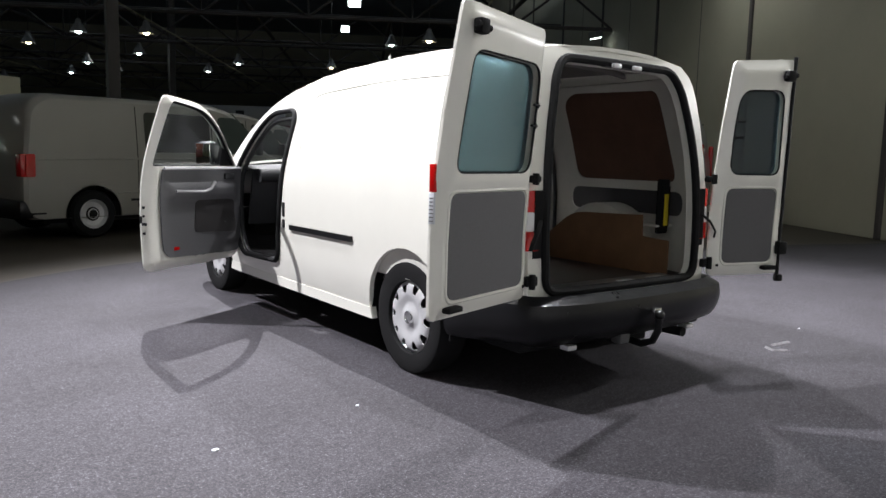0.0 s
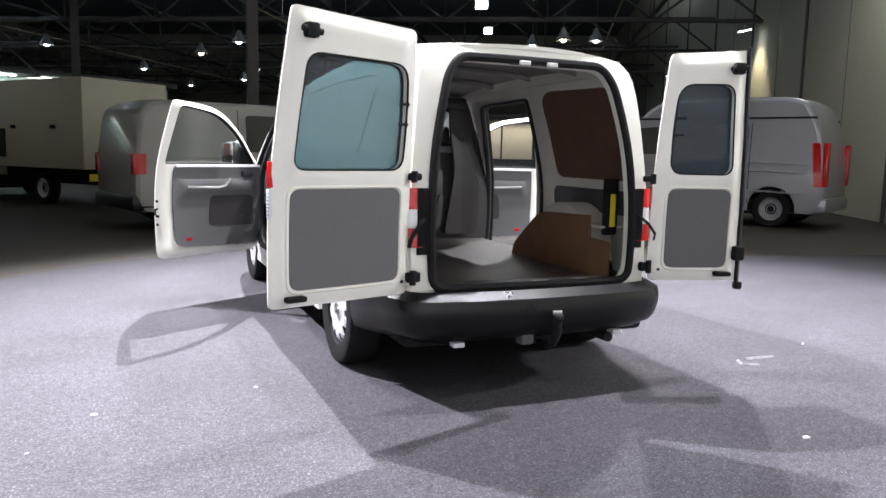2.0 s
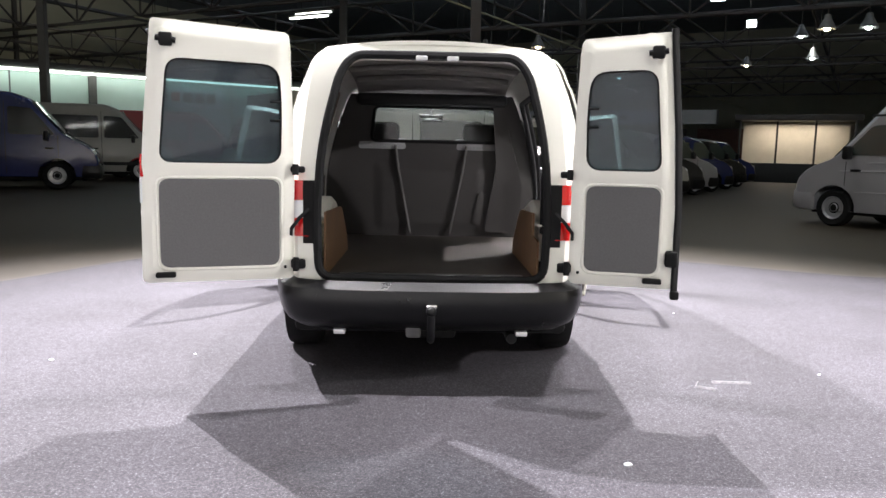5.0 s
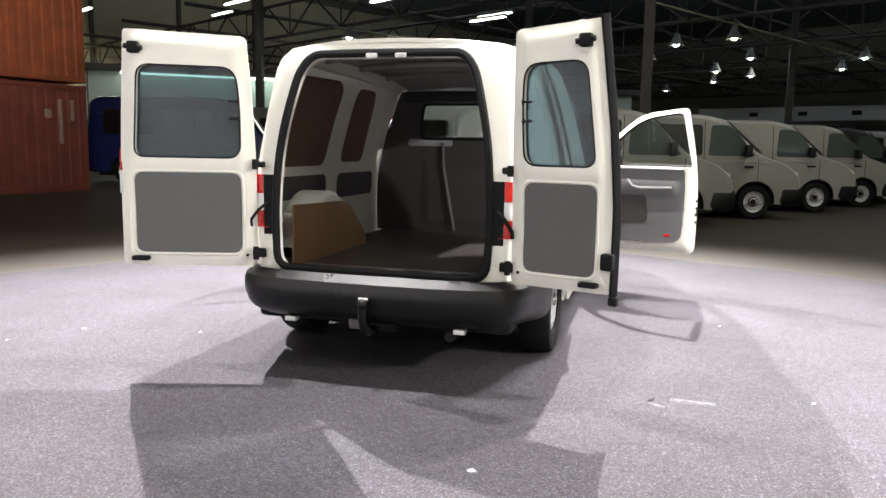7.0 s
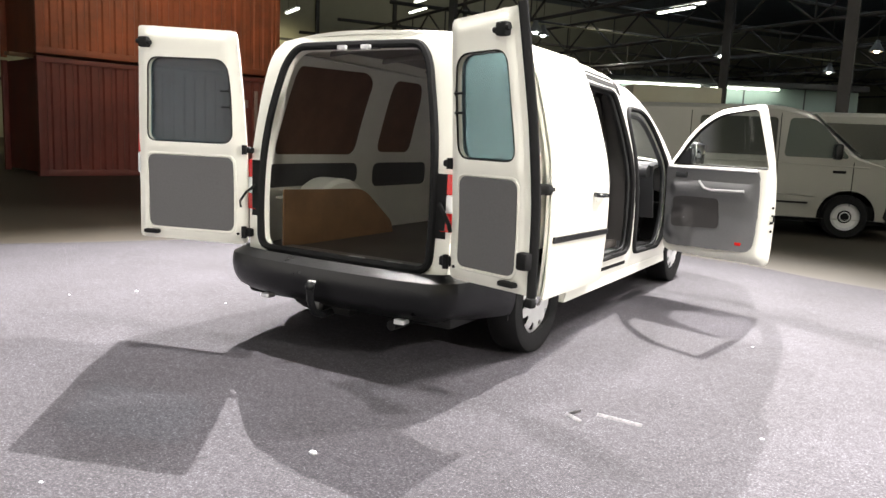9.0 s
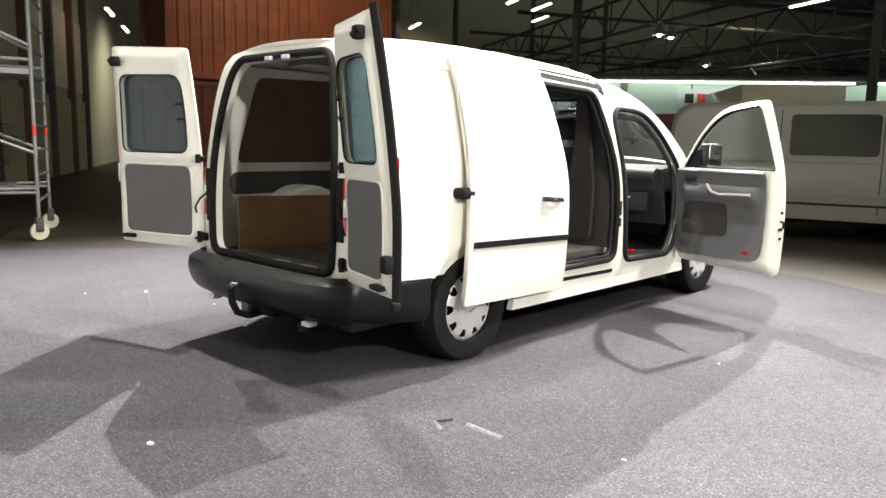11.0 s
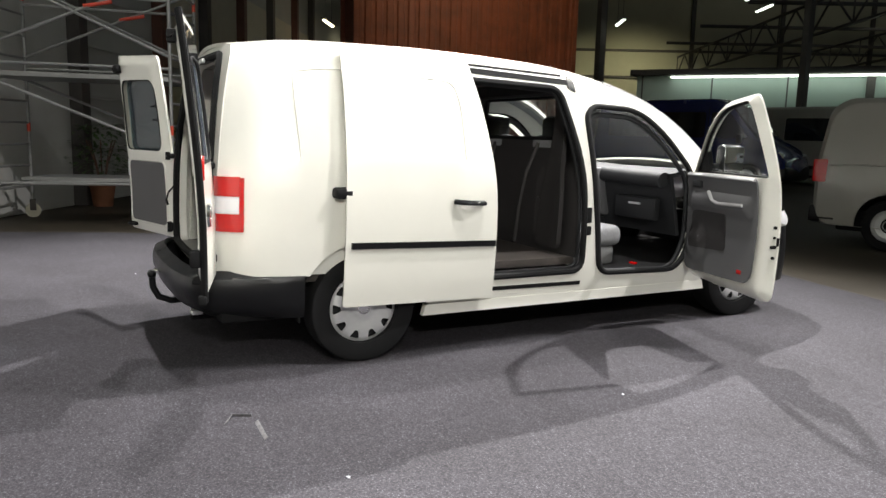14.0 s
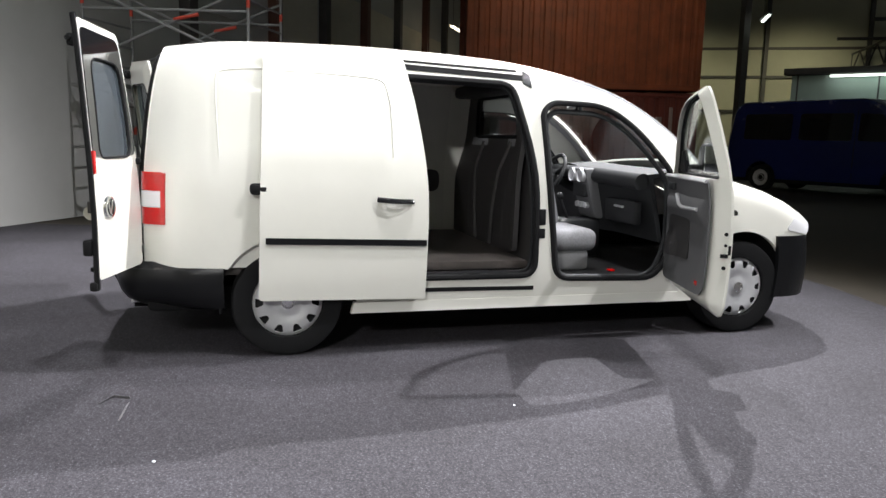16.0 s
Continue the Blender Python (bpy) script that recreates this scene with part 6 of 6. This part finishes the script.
# ---------- plants ----------
def plant(p, h, seed):
    rn = random.Random(seed)
    t = empty("potted_plant")
    t.matrix_world = Matrix.Translation(p)
    bm = lathe([(0, 0), (0.15, 0), (0.2, 0.32), (0.22, 0.34), (0.2, 0.36), (0, 0.33)], 24)
    bmesh.ops.rotate(bm, verts=bm.verts, matrix=Matrix.Rotation(radians(-90), 3, "Y"), cent=(0, 0, 0))
    part("pot", bm, POT, t, "brown clay pot")
    bm = bmesh.new()
    for k in range(5):
        a = rn.uniform(0, 6.28)
        sweep(bm, [(0.02 * math.cos(a), 0.02 * math.sin(a), 0.3), (0.1 * math.cos(a), 0.1 * math.sin(a), 0.3 + h * 0.4), (0.22 * math.cos(a), 0.22 * math.sin(a), 0.3 + h * 0.75)], 0.012, 6)
    part("stem", bm, PLY, t)
    bm = bmesh.new()
    for k in range(420):
        a, zz = rn.uniform(0, 6.28), rn.uniform(0.15, 1.0)
        rr = (0.1 + 0.42 * math.sin(zz * 2.6)) * rn.uniform(0.3, 1.0)
        c = Vector((rr * math.cos(a), rr * math.sin(a), 0.3 + h * zz))
        d = Vector((math.cos(a) + rn.uniform(-0.6, 0.6), math.sin(a) + rn.uniform(-0.6, 0.6), rn.uniform(-0.5, 0.6))).normalized()
        sd_ = d.cross(Vector((0, 0, 1))).normalized()
        l_, w_ = rn.uniform(0.07, 0.16), rn.uniform(0.02, 0.04)
        q = [c, c + d * l_ * 0.5 + sd_ * w_, c + d * l_, c + d * l_ * 0.5 - sd_ * w_]
        q[2].z -= 0.02
        bm.faces.new([bm.verts.new(v) for v in q])
    part("crown", bm, LEAF, t, "green leaves", smooth=False)
    return tagged(t, "green leafy plant in a pot beside the wall", "plant", group="plants by the wall")


plant((-8.9, -0.75, -0.012), 1.05, 1)
plant((-10.6, 0.3, -0.012), 1.1, 2)
plant((-12.4, 1.2, -0.012), 1.2, 3)


# ---------- roof steel ----------
def truss(a, b0, b1, z0, z1, n):
    bm = bmesh.new()
    P = lambda b, z: hall(a, b, z)
    for z in (z0, z1):
        tube(bm, P(b0, z), P(b1, z), 0.07, 6)
    for k in range(n):
        u0, u1 = b0 + (b1 - b0) * k / n, b0 + (b1 - b0) * (k + 1) / n
        tube(bm, P(u0, z0), P((u0 + u1) / 2, z1), 0.045, 5)
        tube(bm, P((u0 + u1) / 2, z1), P(u1, z0), 0.045, 5)
        tube(bm, P(u0, z0), P(u0, z1), 0.035, 5)
    return tagged(mesh_ob("roof_truss", bm, STEEL), "dark steel roof truss", "truss", kind="structure")


for a in (20, 27, 34, 42, 50, 60):
    truss(a, -45, EAST, 5.7, 7.0, 16)
for b in (-40, -33, -26, -20, -14, -8.5, -3, 3, 8):
    bm = bmesh.new()
    m0, m1 = hall(18, b, 7.3), hall(74, b, 7.3)
    tube(bm, m0, m1, 0.09, 6)
    tagged(mesh_ob("purlin", bm, STEEL), "steel roof purlin", "purlin", kind="structure")
for b, z in ((-17, 5.6), (-5.5, 5.5), (5.5, 5.8)):
    bm = bmesh.new()
    tube(bm, hall(19.5, b, z), hall(74, b + 1.5, z), 0.03, 6)
    tagged(mesh_ob("cable_tray", bm, CABLE), "pale yellow cable tray under the roof", "cable tray", kind="structure")
# side girder towards the container
truss(30, -45, -17, 4.0, 5.3, 9)
for x, y in ((1.2, 15.6), (-3.2, 24.0), (7.0, 30.5), (-13.5, 22.5), (-17.5, 16.5)):
    o = mesh_ob("column", boxbm((x - 0.13, y - 0.13, -0.012), (x + 0.13, y + 0.13, ROOF), 0.01), STEEL, False)
    tagged(o, "dark steel column carrying the roof", "column", kind="structure")

# ---------- far offices and booth ----------
off = empty("office_block")
p0, ux = Vector((-21.0, 21.5, 0)), Vector((0.82, 0.57, 0)).normalized()
un = Vector((ux.y, -ux.x, 0))
om = Matrix(((ux.x, un.x, 0, p0.x), (ux.y, un.y, 0, p0.y), (0, 0, 1, -0.012), (0, 0, 0, 1)))
off.matrix_world = om
part("wall", boxbm((0, -0.3, 0), (26, 0, 4.1)), MINT, off, "pale green lit office wall")
part("roof_edge", boxbm((-0.2, -0.4, 4.1), (26.2, 0.5, 4.35), 0.02), STEEL, off)
part("light_strip", boxbm((1.5, 0.30, 3.98), (22, 0.42, 4.06), 0.01), TUBE_GLOW, off, "long lit fluorescent strip")
for k in range(9):
    part("panel_joint", boxbm((0.2 + 2.9 * k, 0.0, 0), (0.26 + 2.9 * k, 0.012, 4.1)), CABIN_MID, off)
part("dark_post", boxbm((8.8, 0.0, 0), (9.1, 0.15, 4.1), 0.01), STEEL, off)
part("sign", boxbm((11.2, 0.02, 2.95), (14.4, 0.06, 3.75), 0.02), STICKER, off, "white sign board with dark bars")
for k in range(5):
    part("sign_bar", boxbm((11.55 + 0.52 * k, 0.06, 3.15), (11.92 + 0.52 * k, 0.075, 3.55), 0.01), RED_SLEEVE if k == 1 else CABIN_DARK, off)
tagged(off, "pale green office block inside the hall with a lit strip", "office")
lamp("office_strip_light", "AREA", 45, om @ Matrix.Translation((12, 0.9, 4.0)) @ Matrix.Rotation(radians(-35), 4, "X"), (0.75, 1.0, 0.88), size=20, size_y=0.3)

booth = empty("sales_booth")
booth.matrix_world = Matrix.Translation((19.5, 35.0, -0.012)) @ Matrix.Rotation(radians(-25), 4, "Z")
part("back_wall", boxbm((-2.6, 0.6, 0.0), (2.6, 0.7, 3.2)), BOARD_PALE, booth, "bright back wall")
part("roof", boxbm((-3.0, -1.4, 3.2), (3.0, 0.8, 3.5), 0.02), STEEL, booth)
part("counter", boxbm((-2.8, -1.3, 0), (2.8, -1.1, 1.0), 0.02), CABIN_DARK, booth)
for k in range(4):
    part("glazing_bar", boxbm((-2.7 + 1.8 * k - 0.05, -1.3, 1.0), (-2.7 + 1.8 * k + 0.05, -1.2, 3.2), 0.01), STEEL, booth)
tagged(booth, "lit glazed sales booth far across the hall", "booth")
lamp("booth_light", "AREA", 70, booth.matrix_world @ Matrix.Translation((0, -0.3, 3.1)), (1.0, 0.86, 0.72), size=4, size_y=0.8)
hall_box("duct", 58, 58.8, -22, -4, 3.6, 4.6, SILVER, "large grey ventilation duct at the far wall", "duct")
for k in range(4):
    hall_box("duct_outlet", 57.9, 58.02, -18 + 3.5 * k, -17.4 + 3.5 * k, 3.95, 4.25, CABIN_DARK, "dark outlet of the duct", "outlet")
for k in range(5):
    hall_box("storage_rack", 62, 63, -30 + 6 * k, -25 + 6 * k, 0, 3.4, STEEL if k % 2 else BROWN_STEEL, "loaded steel storage rack far off", "rack")


# ---------- roof lamps ----------
def bell(p, warm=False):
    t = empty("pendant_lamp")
    t.matrix_world = Matrix.Translation(p)
    bm = lathe([(0.05, 0.42), (0.09, 0.40), (0.10, 0.30), (0.20, 0.12), (0.26, 0.0), (0.25, 0.0), (0.19, 0.11), (0.08, 0.29)], 24)
    bmesh.ops.rotate(bm, verts=bm.verts, matrix=Matrix.Rotation(radians(-90), 3, "Y"), cent=(0, 0, 0))
    part("shade", bm, ALU, t, "silver bell shade")
    bm = bmesh.new()
    bmesh.ops.create_uvsphere(bm, u_segments=14, v_segments=8, radius=0.11, matrix=Matrix.Translation((0, 0, 0.05)))
    part("bulb", bm, WARM_GLOW if warm else LAMP_GLOW, t)
    bm = bmesh.new()
    tube(bm, (0, 0, 0.4), (0, 0, ROOF - p[2]), 0.012, 6)
    part("rod", bm, STEEL, t)
    return tagged(t, "lit silver pendant lamp hanging from the roof", "lamp", group="hall pendant lamps")


def batten(p, ang, ln=1.5, warm=False):
    t = empty("batten_lamp")
    t.matrix_world = Matrix.Translation(p) @ Matrix.Rotation(ang, 4, "Z")
    part("tray", boxbm((-ln / 2, -0.09, 0.03), (ln / 2, 0.09, 0.09), 0.01), ALU, t)
    part("tube", boxbm((-ln / 2 + 0.03, -0.05, -0.02), (ln / 2 - 0.03, 0.05, 0.028), 0.015), WARM_GLOW if warm else TUBE_GLOW, t)
    bm = bmesh.new()
    tube(bm, (-ln / 3, 0, 0.09), (-ln / 3, 0, ROOF - p[2]), 0.008, 6)
    tube(bm, (ln / 3, 0, 0.09), (ln / 3, 0, ROOF - p[2]), 0.008, 6)
    part("wire", bm, STEEL, t)
    return tagged(t, "lit fluorescent batten hanging from the roof", "lamp", group="hall batten lamps")


def flood(p, aim):
    t = empty("flood_lamp")
    t.matrix_world = look(p, aim)
    part("housing", boxbm((-0.2, -0.16, 0.0), (0.2, 0.16, 0.22), 0.03), ALU, t)
    part("lens", boxbm((-0.17, -0.13, -0.02), (0.17, 0.13, 0.002), 0.01), LAMP_GLOW, t)
    return tagged(t, "lit floodlight fixed to the roof steel", "lamp", group="hall floodlights")


angA = math.atan2(A.y, A.x)
for p in ((2.1, 24.1, 5.0), (5.1, 28.4, 5.0), (4.2, 33.5, 5.0), (6.0, 35.8, 5.0), (9.3, 28.7, 5.0), (9.4, 32.8, 5.0), (-9.1, 20.9, 5.0), (-4.4, 28.9, 5.0), (-0.8, 34.0, 4.8), (2.2, 44.8, 5.0), (4.5, 38.9, 5.0), (-9.8, 23.1, 5.2), (-12, 31, 5.0), (12.6, 17.2, 5.0), (13.4, 22.8, 5.6), (16.0, 27.0, 5.4)):
    bell(p)
for p in ((3.9, 22.8, 5.0), (1.2, 28.3, 5.0), (11.6, 17.6, 5.0), (14.5, 30.0, 5.4)):
    bell(p, True)
for p in ((-9.8, 13.9, 5.2), (-3.7, 19.0, 5.2), (-14.2, 21.0, 6.0), (-16.6, 16.6, 5.4), (-3.8, 20.6, 5.6), (-11.3, 17.1, 5.6), (-19, 12.5, 5.4), (-23, 16, 5.4), (-6.5, 17.5, 5.6)):
    batten(p, angA + 1.57)
batten((-20.6, 7.2, 5.0), angA + 1.57, 1.6, True)
batten((-24.0, 9.2, 5.0), angA + 1.57, 1.6, True)
for p in ((7.5, 15.4, 5.4), (12.5, 25.0, 6.4), (8.7, 12.6, 6.2)):
    flood(p, (0.5, 2, 0))
# wall lamps washing the panelled wall
for a, e in ((27.0, 60), (41.0, 60)):
    p = hall(a, EAST - 0.55, 5.4)
    flood(tuple(p), tuple(hall(a + 0.2, EAST - 0.1, 3.0)))
    lamp("wall_wash_light", "SPOT", e * 5, look(tuple(p + Vector((0, 0, -0.1))), tuple(hall(a + 0.2, EAST - 0.1, 2.0))), (1.0, 0.9, 0.6), soft=0.1, cone=95, blend=0.7)
# unseen spots added to brighten the far walls; no fixtures stand there
p = hall(3.2, -27, 5.0)
lamp("wall_wash_light", "SPOT", 500, look(tuple(p), tuple(hall(0, -27.5, 2.0))), (1.0, 0.92, 0.62), soft=0.2, cone=130, blend=0.8)
p = hall(30.5, -24, 6.4)
lamp("wall_wash_light", "SPOT", 700, look(tuple(p), tuple(hall(31, -45, 2.0))), (1.0, 0.95, 0.7), soft=0.2, cone=120, blend=0.8)
for a in (9.0, 17.0):
    p = hall(a, -41, 7.2)
    lamp("wall_wash_light", "SPOT", 1000, look(tuple(p), tuple(hall(a, -46, 2.5))), (1.0, 0.94, 0.62), soft=0.2, cone=140, blend=0.8)
for z in (3.4, 5.6, 7.4):
    hall_box("wall_rail", 1.0, 40.0, -46.0, -45.8, z, z + 0.16, STEEL, "dark steel rail along the far wall", "rail", kind="structure")
for k in range(6):
    hall_box("wall_column", 3.0 + 6.0 * k, 3.25 + 6.0 * k, -46.0, -45.75, 0, ROOF, STEEL, "dark steel column against the far wall", "column", kind="structure")
# unseen warm spot added to brighten the containers
lamp("container_light", "SPOT", 450, look((-8.8, 7.0, 6.3), (-12.8, 8.6, 4.6)), (1.0, 0.86, 0.6), soft=0.12, cone=100, blend=0.8)
